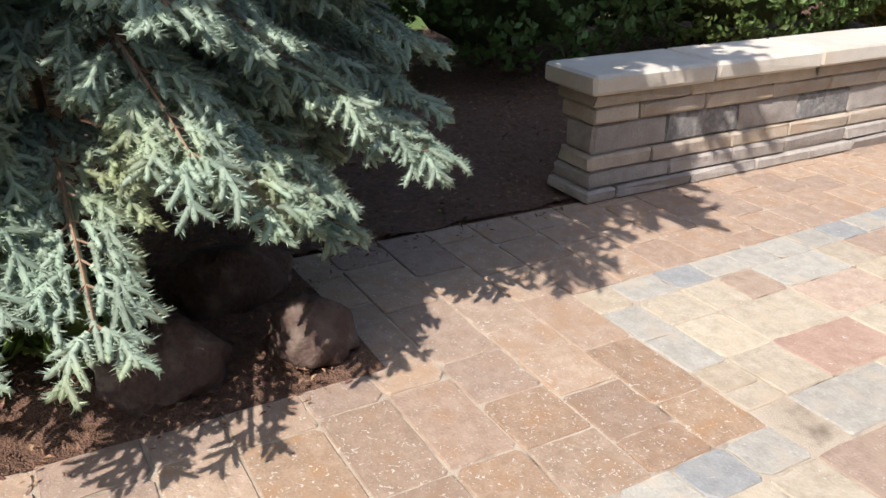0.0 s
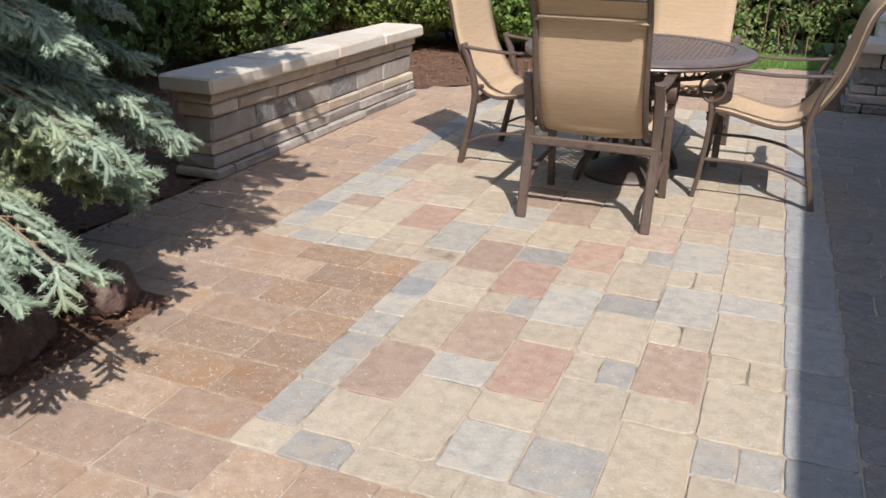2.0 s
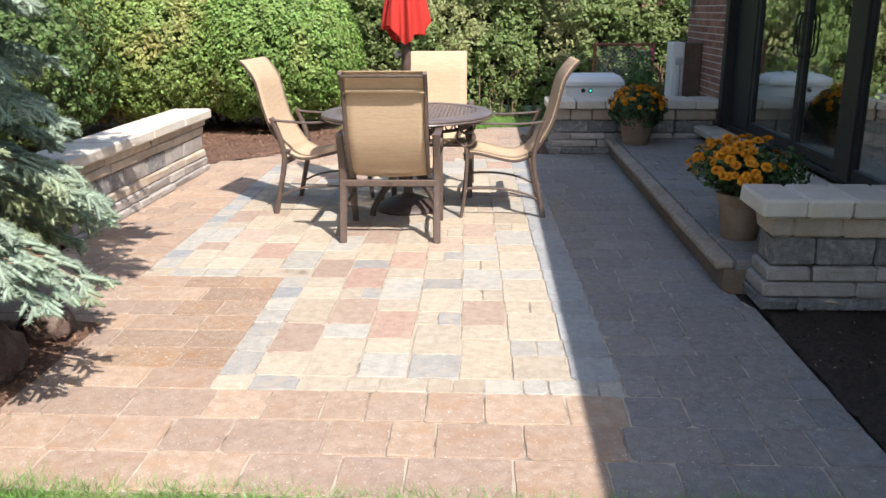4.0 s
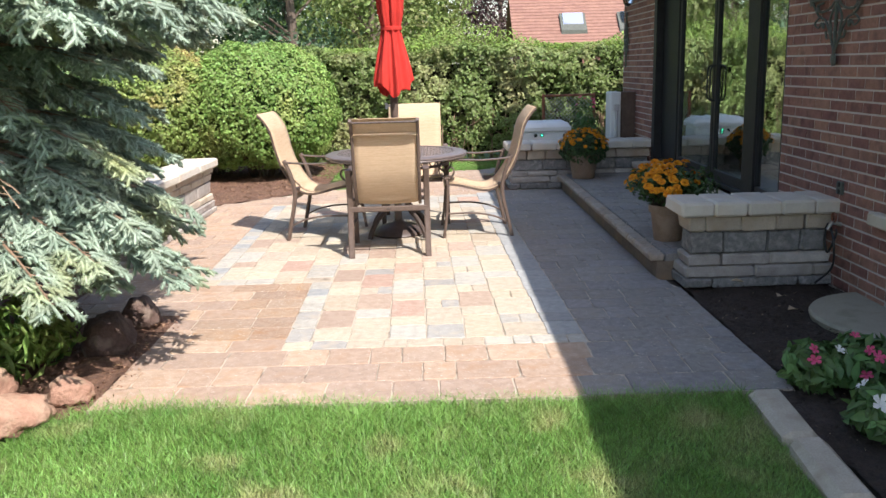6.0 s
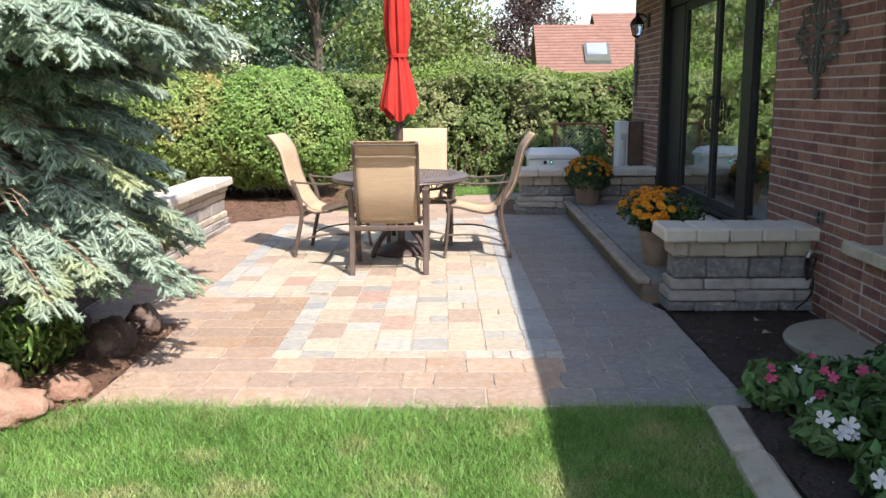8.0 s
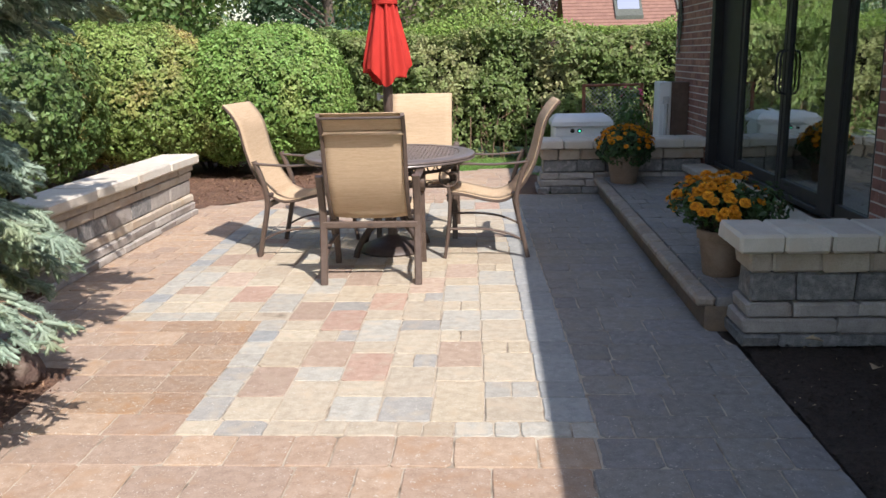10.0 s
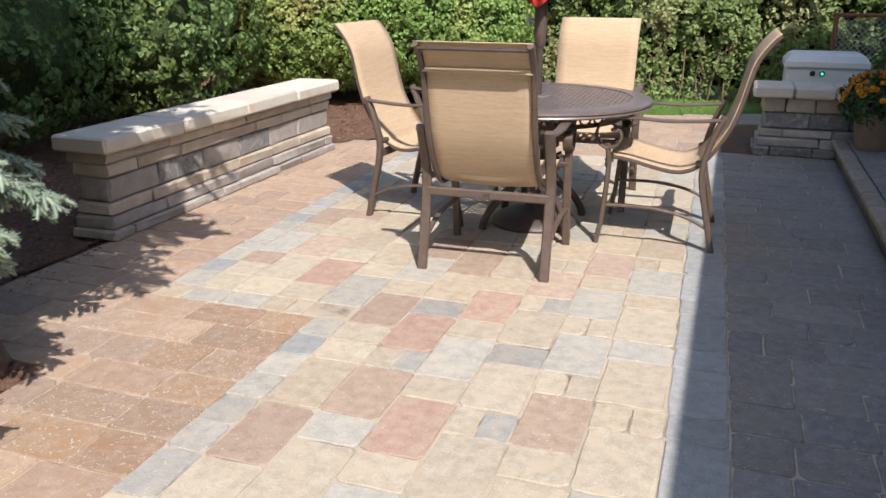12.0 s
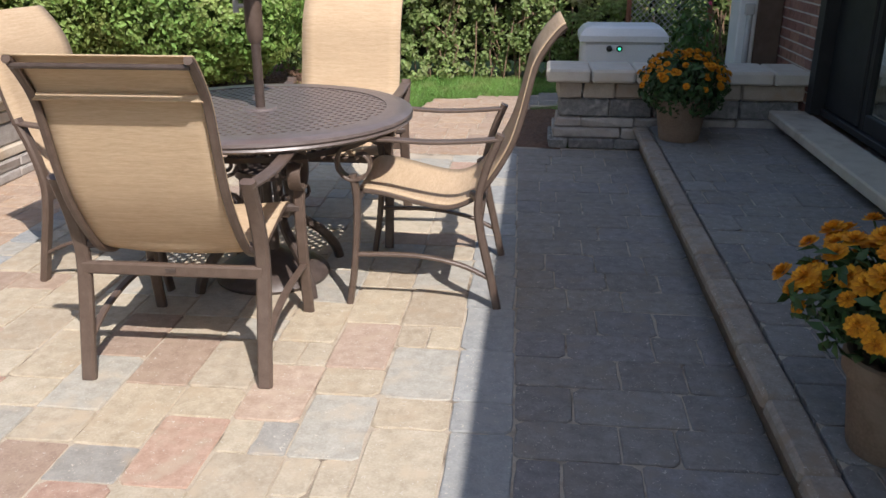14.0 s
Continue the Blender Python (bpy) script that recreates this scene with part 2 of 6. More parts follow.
M_SOFFIT = material("tan_soffit", (0.30, 0.235, 0.17), (0.40, 0.32, 0.24), scale=4, fine=90, bump=0.2)
M_SHINGLE = material("red_shingle", (0.19, 0.100, 0.075), (0.28, 0.155, 0.118), scale=6, fine=40, bump=0.6, island=0.07)
M_WHITE = material("white_enamel", (0.66, 0.68, 0.68), (0.76, 0.78, 0.77), scale=4, fine=80, bump=0.05, rough=0.4)
M_GREYM = material("grey_meter_metal", (0.38, 0.38, 0.37), (0.50, 0.50, 0.49), scale=6, fine=100, bump=0.1, rough=0.5)
M_BLACK = material("black_plastic", (0.010, 0.010, 0.010), (0.025, 0.025, 0.025), scale=20, fine=90, bump=0.1, rough=0.5)
M_RUST = material("rusty_steel", (0.16, 0.06, 0.035), (0.30, 0.12, 0.07), scale=20, fine=90, bump=0.4, rough=0.75)
M_WIRE = material("galvanised_wire", (0.30, 0.29, 0.27), (0.46, 0.45, 0.42), scale=20, fine=90, bump=0.1, rough=0.45, metal=0.6)
M_VERD = material("verdigris_iron", (0.05, 0.052, 0.045), (0.13, 0.145, 0.12), scale=20, fine=90, bump=0.4, rough=0.6)
M_ROOM = material("room_plaster", (0.20, 0.18, 0.155), (0.26, 0.24, 0.21), scale=3, fine=60, bump=0.1)
M_LEAFDRY = material("dry_leaf", (0.45, 0.33, 0.2), (0.62, 0.5, 0.34), scale=20, fine=60, bump=0.2)


def glass(name, rough=0.0, tint=(1, 1, 1), ior=1.5):
    m = bpy.data.materials.new(name)
    m.use_nodes = True
    p = m.node_tree.nodes["Principled BSDF"]
    p.inputs["Base Color"].default_value = (*tint, 1)
    p.inputs["Transmission Weight"].default_value = 1.0
    p.inputs["Roughness"].default_value, p.inputs["IOR"].default_value = rough, ior
    return m


M_GLASS = glass("door_glass", 0.0, (0.62, 0.68, 0.66), 2.4)
gn = M_GLASS.node_tree.nodes
gloss, both = gn.new("ShaderNodeBsdfGlossy"), gn.new("ShaderNodeMixShader")
gloss.inputs["Roughness"].default_value = 0.0
gloss.inputs["Color"].default_value = (0.80, 0.88, 0.84, 1)
both.inputs[0].default_value = 0.56
M_GLASS.node_tree.links.new(gn["Principled BSDF"].outputs[0], both.inputs[1])
M_GLASS.node_tree.links.new(gloss.outputs[0], both.inputs[2])
wave, waver, ripple = gn.new("ShaderNodeTexNoise"), gn.new("ShaderNodeMapping"), gn.new("ShaderNodeBump")
waver.inputs["Scale"].default_value = (1.0, 0.8, 7.0)
wave.inputs["Scale"].default_value, wave.inputs["Detail"].default_value = 2.2, 2
ripple.inputs["Strength"].default_value, ripple.inputs["Distance"].default_value = 0.12, 0.01
M_GLASS.node_tree.links.new(gn.new("ShaderNodeTexCoord").outputs["Object"], waver.inputs["Vector"])
M_GLASS.node_tree.links.new(waver.outputs[0], wave.inputs["Vector"])
M_GLASS.node_tree.links.new(wave.outputs[0], ripple.inputs["Height"])
M_GLASS.node_tree.links.new(ripple.outputs[0], gloss.inputs["Normal"])
M_GLASS.node_tree.links.new(both.outputs[0], gn["Material Output"].inputs[0])
M_LANTERN = glass("lantern_glass", 0.05)
M_SKYLIGHT = glass("skylight_glass", 0.02, (0.10, 0.20, 0.30), 1.5)


def glowing(name, colour, strength):
    m = bpy.data.materials.new(name)
    m.use_nodes = True
    p = m.node_tree.nodes["Principled BSDF"]
    p.inputs["Base Color"].default_value = (*colour, 1)
    p.inputs["Emission Color"].default_value, p.inputs["Emission Strength"].default_value = (*colour, 1), strength
    return m


M_LED = glowing("green_indicator", (0.05, 0.8, 0.45), 1.2)


# ---- mesh helpers ----
class Shape:
    """A growing list of vertices and faces."""

    def __init__(self):
        self.v, self.f = [], []

    def add(self, verts, faces):
        k = len(self.v)
        self.v.extend(verts)
        self.f.extend([tuple(i + k for i in face) for face in faces])
        return self

    def box(self, x0, x1, y0, y1, z0, z1, c=0.0, m=None):
        lo, hi = (min(x0, x1), min(y0, y1), min(z0, z1)), (max(x0, x1), max(y0, y1), max(z0, z1))
        bm = bmesh.new()
        for i in range(8):
            p = [(lo, hi)[i >> k & 1][k] for k in range(3)]
            if c:
                for k in range(3):
                    q = list(p)
                    for j in range(3):
                        if j != k:
                            q[j] += c if not i >> j & 1 else -c
                    bm.verts.new(q)
            else:
                bm.verts.new(p)
        bmesh.ops.convex_hull(bm, input=bm.verts)
        bmesh.ops.dissolve_limit(bm, angle_limit=0.02, verts=bm.verts, edges=bm.edges)
        bm.verts.index_update()
        verts = [(m @ v.co if m else v.co.copy()) for v in bm.verts]
        faces = [[v.index for v in f.verts] for f in bm.faces]
        bm.free()
        return self.add([tuple(v) for v in verts], faces)

    def sweep(self, points, section, up=(0, 0, 1), closed=False, taper=None):
        """A bar along the points, with the section's (across, up) corners."""
        pts = [Vector(p) for p in points]
        k, n = len(section), len(pts)
        verts = []
        for i, p in enumerate(pts):
            a = pts[(i - 1) % n] if closed or i else p
            b = pts[(i + 1) % n] if closed or i < n - 1 else p
            t = (b - a).normalized()
            side = t.cross(Vector(up))
            side = side.normalized() if side.length > 1e-5 else Vector((1, 0, 0))
            top = side.cross(t)
            s = taper[i] if taper else 1
            verts += [tuple(p + side * u * s + top * w * s) for u, w in section]
        faces = []
        for i in range(n if closed else n - 1):
            j = (i + 1) % n
            for q in range(k):
                r = (q + 1) % k
                faces.append((i * k + q, j * k + q, j * k + r, i * k + r))
        if not closed:
            faces += [tuple(range(k)), tuple(range((n - 1) * k, n * k))[::-1]]
        return self.add(verts, faces)

    def lathe(self, profile, sides=24, at=(0, 0, 0)):
        """A turned body from (radius, height) pairs."""
        verts = [(at[0] + r * math.cos(6.28319 * i / sides), at[1] + r * math.sin(6.28319 * i / sides), at[2] + z) for r, z in profile for i in range(sides)]
        faces = []
        for j in range(len(profile) - 1):
            for i in range(sides):
                k = (i + 1) % sides
                faces.append((j * sides + i, j * sides + k, (j + 1) * sides + k, (j + 1) * sides + i))
        faces += [tuple(range(sides))[::-1], tuple(range((len(profile) - 1) * sides, len(profile) * sides))]
        return self.add(verts, faces)

    def mesh(self, name, mat, smooth=False):
        me = bpy.data.meshes.new(name)
        me.from_pydata(self.v, [], self.f)
        bm = bmesh.new()
        bm.from_mesh(me)
        bmesh.ops.recalc_face_normals(bm, faces=bm.faces)
        bm.to_mesh(me)
        bm.free()
        me.materials.append(mat)
        if smooth:
            me.polygons.foreach_set("use_smooth", [True] * len(me.polygons))
            me.set_sharp_from_angle(angle=radians(40))
        return me


def array_mesh(name, verts, faces, mat):
    """A mesh from arrays of vertices and of equal-sided faces."""
    me = bpy.data.meshes.new(name)
    n, k = faces.shape
    me.vertices.add(len(verts))
    me.vertices.foreach_set("co", np.asarray(verts, dtype=np.float32).ravel())
    me.loops.add(n * k)
    me.loops.foreach_set("vertex_index", np.asarray(faces, dtype=np.int32).ravel())
    me.polygons.add(n)
    me.polygons.foreach_set("loop_start", np.arange(0, n * k, k, dtype=np.int32))
    me.update(calc_edges=True)
    me.materials.append(mat)
    return me


def thing(name, label, category, m=None, group="", kind=""):
    ob = tagged(new(name), label, category, group, kind)
    if m is not None:
        ob.matrix_world = m
    return ob


def part(name, me, parent, label="", m=None):
    ob = new(name, me)
    ob.parent = parent
    if m is not None:
        ob.matrix_basis = m
    return tagged(ob, label)


def solo(name, me, label, category, m=None, group="", kind=""):
    ob = tagged(new(name, me), label, category, group, kind)
    if m is not None:
        ob.matrix_world = m
    return ob


def ring(r, n=8, sx=1.0, sy=1.0):
    return [(r * sx * math.cos(6.28319 * i / n), r * sy * math.sin(6.28319 * i / n)) for i in range(n)]


def bar(w, h):
    """A flat bar's section with eased corners."""
    a, b, c = w / 2, h / 2, min(w, h) * 0.25
    return [(-a + c, -b), (a - c, -b), (a, -b + c), (a, b - c), (a - c, b), (-a + c, b), (-a, b - c), (-a, -b + c)]


def smooth_path(points, n=6):
    """A Catmull-Rom curve through the points."""
    p = [Vector(q) for q in points]
    p = [p[0] * 2 - p[1]] + p + [p[-1] * 2 - p[-2]]
    out = []
    for i in range(1, len(p) - 2):
        for j in range(n):
            t = j / n
            out.append(0.5 * (2 * p[i] + (p[i + 1] - p[i - 1]) * t + (2 * p[i - 1] - 5 * p[i] + 4 * p[i + 1] - p[i + 2]) * t * t
                              + (3 * p[i] - p[i - 1] - 3 * p[i + 1] + p[i + 2]) * t ** 3))
    return out + [p[-2]]


rng = np.random.default_rng(7)


def stone_mesh(name, lx, ly, h, mat, rnd, corner=0.010, ease=0.0035):
    """A tumbled stone, lx by ly, its top at z = 0: worn edges that wander, clipped and chipped corners."""
    a, b = lx / 2, ly / 2
    cs = [corner * rnd.choice((0.4, 0.7, 1.0, 2.0)) * rnd.uniform(0.7, 1.3) for _ in range(4)]
    outline = []
    for k, (sx, sy) in enumerate(((-1, -1), (1, -1), (1, 1), (-1, 1))):
        c = cs[k]
        p, q = (sx * a, sy * (b - c)), (sx * (a - c), sy * b)
        outline += [p, q] if k % 2 == 0 else [q, p]
        along = (1, 0) if k == 0 else (0, 1) if k == 1 else (-1, 0) if k == 2 else (0, -1)
        span = a if along[0] else b
        for u in (-0.45, 0.05, 0.5):
            u += rnd.uniform(-0.15, 0.15)
            outline.append((along[0] * u * span + (0 if along[0] else sx * a), along[1] * u * span + (sy * b if along[0] else 0)))
    outline = [(x - math.copysign(abs(rnd.gauss(0, 0.0022)), x), y - math.copysign(abs(rnd.gauss(0, 0.0022)), y)) for x, y in outline]
    m = len(outline)
    v = [(x, y, -h) for x, y in outline] + [(x, y, -ease * rnd.uniform(0.6, 1.6)) for x, y in outline]
    v += [(x * (1 - ease / a), y * (1 - ease / b), rnd.uniform(-0.0015, 0.001)) for x, y in outline]
    f = [(j + i, j + (i + 1) % m, j + m + (i + 1) % m, j + m + i) for j in (0, m) for i in range(m)]
    f.append(tuple(range(2 * m, 3 * m)))
    me = bpy.data.meshes.new(name)
    me.from_pydata(v, [], f)
    me.materials.append(mat)
    return me


def leaf_mesh(name, at, out, size, mat, gen, droop=0.25, aspect=0.55, spread=0.9):
    """Folded leaves at the given places, facing roughly along out."""
    n = len(at)
    nor = out + gen.normal(0, spread * 0.6, (n, 3))
    nor[:, 2] += 0.25
    nor /= np.linalg.norm(nor, axis=1, keepdims=True) + 1e-9
    axis = gen.normal(0, 1, (n, 3))
    axis[:, 2] -= droop
    axis -= nor * (axis * nor).sum(1, keepdims=True)
    axis /= np.linalg.norm(axis, axis=1, keepdims=True) + 1e-9
    side = np.cross(nor, axis)
    s = (size * gen.uniform(0.6, 1.35, n))[:, None]
    fold = nor * s * 0.16
    v = np.stack([at - axis * s * 0.5, at + side * s * aspect * 0.5 + fold - axis * s * 0.05, at + axis * s * 0.5, at - side * s * aspect * 0.5 + fold - axis * s * 0.05], 1).reshape(-1, 3)
    base = np.arange(n)[:, None] * 4
    f = np.concatenate([base + np.array([[0, 1, 2]]), base + np.array([[0, 2, 3]])], 0)
    return array_mesh(name, v, f, mat)


def blob(name, c, r, mat, shrink=0.82, lumps=0.12, sub=4, seed=0, flat=0.0):
    """A lumpy rounded body."""
    bm = bmesh.new()
    bmesh.ops.create_icosphere(bm, subdivisions=sub, radius=1)
    for v in bm.verts:
        d = v.co.normalized()
        k = shrink * (1 + lumps * noise.noise(d * 2.3 + Vector((seed, 0, 0))) + lumps * 0.6 * noise.noise(d * 6 + Vector((0, seed, 0))))
        v.co = Vector((d.x * r[0] * k, d.y * r[1] * k, d.z * r[2] * k))
        if flat and v.co.z < -flat * r[2]:
            v.co.z = -flat * r[2]
        v.co += Vector(c)
    me = bpy.data.meshes.new(name)
    bm.to_mesh(me)
    bm.free()
    me.materials.append(mat)
    me.polygons.foreach_set("use_smooth", [True] * len(me.polygons))
    return me


def on_ellipsoid(c, r, n, gen, depth=0.22, lump=0.10, floor=0.02, power=1.0):
    """Scattered places in the outer shell of a lumpy ellipsoid (power under 1 squares it), and the ways out from it."""
    d = gen.normal(0, 1, (n, 3))
    d /= np.linalg.norm(d, axis=1, keepdims=True)
    k = 1 - depth * gen.random(n) ** 2
    k += lump * (np.sin(d[:, 0] * 7 + c[0]) * np.sin(d[:, 1] * 6 + c[1]) + 0.6 * np.sin(d[:, 2] * 11 + d[:, 0] * 9))
    e = np.sign(d) * np.abs(d) ** power
    p = np.asarray(c) + e * np.asarray(r) * k[:, None]
    keep = p[:, 2] > floor
    return p[keep], d[keep]


# ---- ground ----
ground = Shape()
ground.add([(-300, -300, -0.045), (300, -300, -0.045), (300, 300, -0.045), (-300, 300, -0.045)], [(0, 1, 2, 3)])
solo("ground", ground.mesh("ground", M_LAWN), "green lawn ground around the patio", "ground", kind="structure")

PATIO = [(-1.53, 1.33), (1.56, 1.33), (1.56, 3.02), (1.47, 3.3), (1.47, 7.5), (0.64, 7.5), (0.64, 8.9), (1.1, 9.1), (1.1, 9.65), (-0.13, 9.2), (-0.3, 8.35), (-1.6, 7.6), (-2.42, 6.85), (-2.31, 6.6),
         (-2.34, 2.71), (-1.53, 2.67)]
SKEW = -0.025
INLAY = [(x + SKEW * (y - 2.04), y) for x, y in ((-0.81, 2.04), (0.79, 2.04), (0.79, 7.3), (-1.61, 6.75), (-1.61, 3.43), (-0.81, 3.42))]


def inside(poly, x, y):
    hit = False
    for (x0, y0), (x1, y1) in zip(poly, poly[1:] + poly[:1]):
        if (y0 > y) != (y1 > y) and x < x0 + (y - y0) / (y1 - y0) * (x1 - x0):
            hit = not hit
    return hit


def sheet(name, poly, z0, z1, mat):
    s = Shape()
    n = len(poly)
    s.add([(x, y, z0) for x, y in poly] + [(x, y, z1) for x, y in poly],
          [tuple(range(n)), tuple(range(n, 2 * n))] + [(i, (i + 1) % n, (i + 1) % n + n, i + n) for i in range(n)])
    return s.mesh(name, mat)


patio_bed = solo("patio_bed", sheet("patio_bed", PATIO, -0.07, -0.0055, M_SAND), "sandy bed showing in the joints of the patio", "paving", kind="structure")


def soil_sheet(name, poly, z, mat, seed, step=0.06, rough=0.025):
    """An uneven bed inside the outline."""
    xs, ys = [p[0] for p in poly], [p[1] for p in poly]
    nx, ny = int((max(xs) - min(xs)) / step) + 2, int((max(ys) - min(ys)) / step) + 2
    idx, v, f = {}, [], []
    for j in range(ny):
        for i in range(nx):
            x, y = min(xs) + i * step, min(ys) + j * step
            idx[i, j] = len(v)
            v.append((x, y, z + rough * noise.noise(Vector((x * 5 + seed, y * 5, 0))) + rough * 0.6 * noise.noise(Vector((x * 17, y * 17, seed)))))
    for j in range(ny - 1):
        for i in range(nx - 1):
            if inside(poly, min(xs) + (i + 0.5) * step, min(ys) + (j + 0.5) * step):
                f.append((idx[i, j], idx[i + 1, j], idx[i + 1, j + 1], idx[i, j + 1]))
    me = bpy.data.meshes.new(name)
    me.from_pydata(v, [], f)
    me.materials.append(mat)
    return me


def chips(name, poly, n, z, mat, gen, size=0.03):
    """Loose flakes scattered over a bed."""
    xs, ys = [p[0] for p in poly], [p[1] for p in poly]
    pts = [(x, y) for x, y in zip(gen.uniform(min(xs), max(xs), n), gen.uniform(min(ys), max(ys), n)) if inside(poly, x, y)]
    at = np.array([(x, y, z + gen.uniform(0.0, 0.022)) for x, y in pts])
    up = np.tile([0, 0, 1.0], (len(at), 1))
    return leaf_mesh(name, at, up, size, mat, gen, aspect=0.35, droop=0, spread=0.8)


BED_W = [(-1.54, 1.31), (-1.53, 2.68), (-2.33, 2.71), (-2.33, 4.0), (-2.45, 6.6), (-2.42, 6.83), (-1.6, 7.6), (-1.3, 8.0), (-1.4, 11.2), (-6.5, 11.5), (-6.5, 0.35), (-2.2, 0.78), (-1.8, 1.02)]
BED_E = [(1.46, -1.5), (2.52, -1.5), (2.52, 3.05), (1.57, 3.05), (1.57, 1.36), (1.46, 1.3)]
BED_N = [(0.645, 7.45), (0.95, 7.45), (0.95, 8.85), (0.645, 8.85)]
solo("bed_west", soil_sheet("bed_west", BED_W, 0.0, M_MULCH, 3), "dark bark mulch bed under spruce and hedge", "flower bed", kind="structure")
solo("bed_east", soil_sheet("bed_east", BED_E, -0.01, M_SOIL, 9), "black damp soil bed along the brick wall", "flower bed", kind="structure")
solo("bed_north", soil_sheet("bed_north", BED_N, 0.0, M_MULCH, 5), "small mulch bed beside the block wall", "flower bed", kind="structure")
solo("bed_base_west", sheet("bed_base_west", [(-6.4, 1.34), (-1.45, 1.34), (-1.45, 7.4), (-6.4, 7.4)], -0.044, -0.014, M_MULCH), "packed mulch below the loose bark", "flower bed", kind="structure")
solo("bed_base_east", sheet("bed_base_east", [(1.47, -1.4), (2.5, -1.4), (2.5, 3.3), (1.47, 3.3)], -0.044, -0.024, M_SOIL), "packed dark soil below the crumbs", "flower bed", kind="structure")
solo("mulch_chips", chips("mulch_chips", BED_W, 18000, 0.002, M_CHIP, rng, 0.032), "loose brown bark chips over the bed", "mulch", kind="stuff")
SPILL = [(-1.60, 1.35), (-1.44, 1.35), (-1.46, 2.58), (-2.15, 2.76), (-2.22, 3.9), (-2.36, 3.9), (-2.36, 2.64), (-1.60, 2.60)]
solo("spilled_mulch", chips("spilled_mulch", SPILL, 1500, 0.003, M_CHIP, rng, 0.022), "bark crumbs spilled along the patio's edge", "mulch", kind="stuff")
solo("soil_crumbs", chips("soil_crumbs", BED_E, 12000, -0.008, M_SOIL, rng, 0.018), "dark crumbs and chips on the soil", "mulch", kind="stuff")

solo("pale_crumbs", chips("pale_crumbs", BED_E, 260, 0.012, M_LEAFDRY, rng, 0.014), "pale dry flecks scattered on the dark soil", "mulch", kind="stuff")


def grass(name, x0, x1, y0, y1, n, gen, h=0.027, keep=None, fringe=None, w=0.0021):
    """Fine leaning blades; they stand taller and darker along the unmown fringe."""
    x, y = gen.uniform(x0, x1, n), gen.uniform(y0, y1, n)
    if keep is not None:
        k = np.array([keep(a, b) for a, b in zip(x, y)])
        x, y = x[k], y[k]
    n = len(x)
    patch = 0.7 + 0.4 * (np.sin(x * 2.1 + 1) * np.sin(y * 2.7 + 0.5) * 0.5 + 0.5)
    tall = np.ones(n) if fringe is None else 1 + 1.1 * np.clip((y - fringe) / 0.16, 0, 1)
    hh = h * gen.uniform(0.55, 1.25, n) * patch * tall
    a, b = gen.uniform(0, 6.283, n), gen.uniform(0, 6.283, n)
    lean = hh * gen.uniform(0.3, 2.0, n)
    ww = w * gen.uniform(0.7, 1.4, n)
    root = np.stack([x, y, np.full(n, -0.037)], 1)
    side = np.stack([-np.sin(a) * ww, np.cos(a) * ww, np.zeros(n)], 1)
    tip = root + np.stack([np.cos(b) * lean, np.sin(b) * lean, hh + 0.012], 1)
    v = np.stack([root - side, root + side, tip], 1).reshape(-1, 3)
    return array_mesh(name, v, np.arange(3 * n).reshape(-1, 3), M_GRASS)


solo("lawn_grass", grass("lawn_grass", -2.7, 1.33, -0.9, 1.37, 185000, rng, keep=lambda x, y: y < 1.35 + 0.015 * math.sin(x * 9) + 0.01 * math.sin(x * 31) and not inside(BED_W, x, y), fringe=0.98), "short green lawn with a few dry patches", "grass", kind="stuff")
solo("rear_lawn_grass", grass("rear_lawn_grass", -5.0, 1.22, -4.6, -0.9, 70000, rng, h=0.032, w=0.0042), "short green lawn behind the walk", "grass", kind="stuff")
solo("far_lawn_grass", grass("far_lawn_grass", -1.6, 2.3, 8.3, 10.6, 60000, rng, h=0.05, w=0.002, keep=lambda x, y: not inside(PATIO, x, y) and not inside(BED_N, x, y) and y > 8.3 - (x + 0.3) * 0.6), "strip of green lawn before the hedge", "grass", kind="stuff")

# ---- house ----
WX = 2.5
BRICK_L, BRICK_H, COURSE = 0.193, 0.0568, 0.0678


def brick_spans(y0, y1, k):
    """The bricks of one course between two ends, in running bond."""
    out, y = [], y0 - (0.1015 if k % 2 else 0)
    while y < y1 - 0.02:
        a, b = max(y, y0), min(y + BRICK_L, y1)
        if b - a > 0.03:
            out.append((a, b))
        y += BRICK_L + 0.010
    return out


def brick_shape(s, x, y0, y1, z0, z1, d=0.09):
    e = 0.003
    v = [(x + d, y0, z0), (x + d, y1, z0), (x + d, y1, z1), (x + d, y0, z1), (x + e, y0, z0), (x + e, y1, z0), (x + e, y1, z1), (x + e, y0, z1),
         (x, y0 + e, z0 + e), (x, y1 - e, z0 + e), (x, y1 - e, z1 - e), (x, y0 + e, z1 - e)]
    f = [(8, 11, 10, 9)] + [(4 + i, 8 + i, 8 + (i + 1) % 4, 4 + (i + 1) % 4) for i in range(4)] + [(i, 4 + i, 4 + (i + 1) % 4, (i + 1) % 4) for i in range(4)]
    s.add(v, f)


def brick_field(s, y0, y1, k0, k1, x=WX):
    for k in range(k0, k1):
        for a, b in brick_spans(y0, y1, k):
            brick_shape(s, x, a, b, k * COURSE, k * COURSE + BRICK_H)


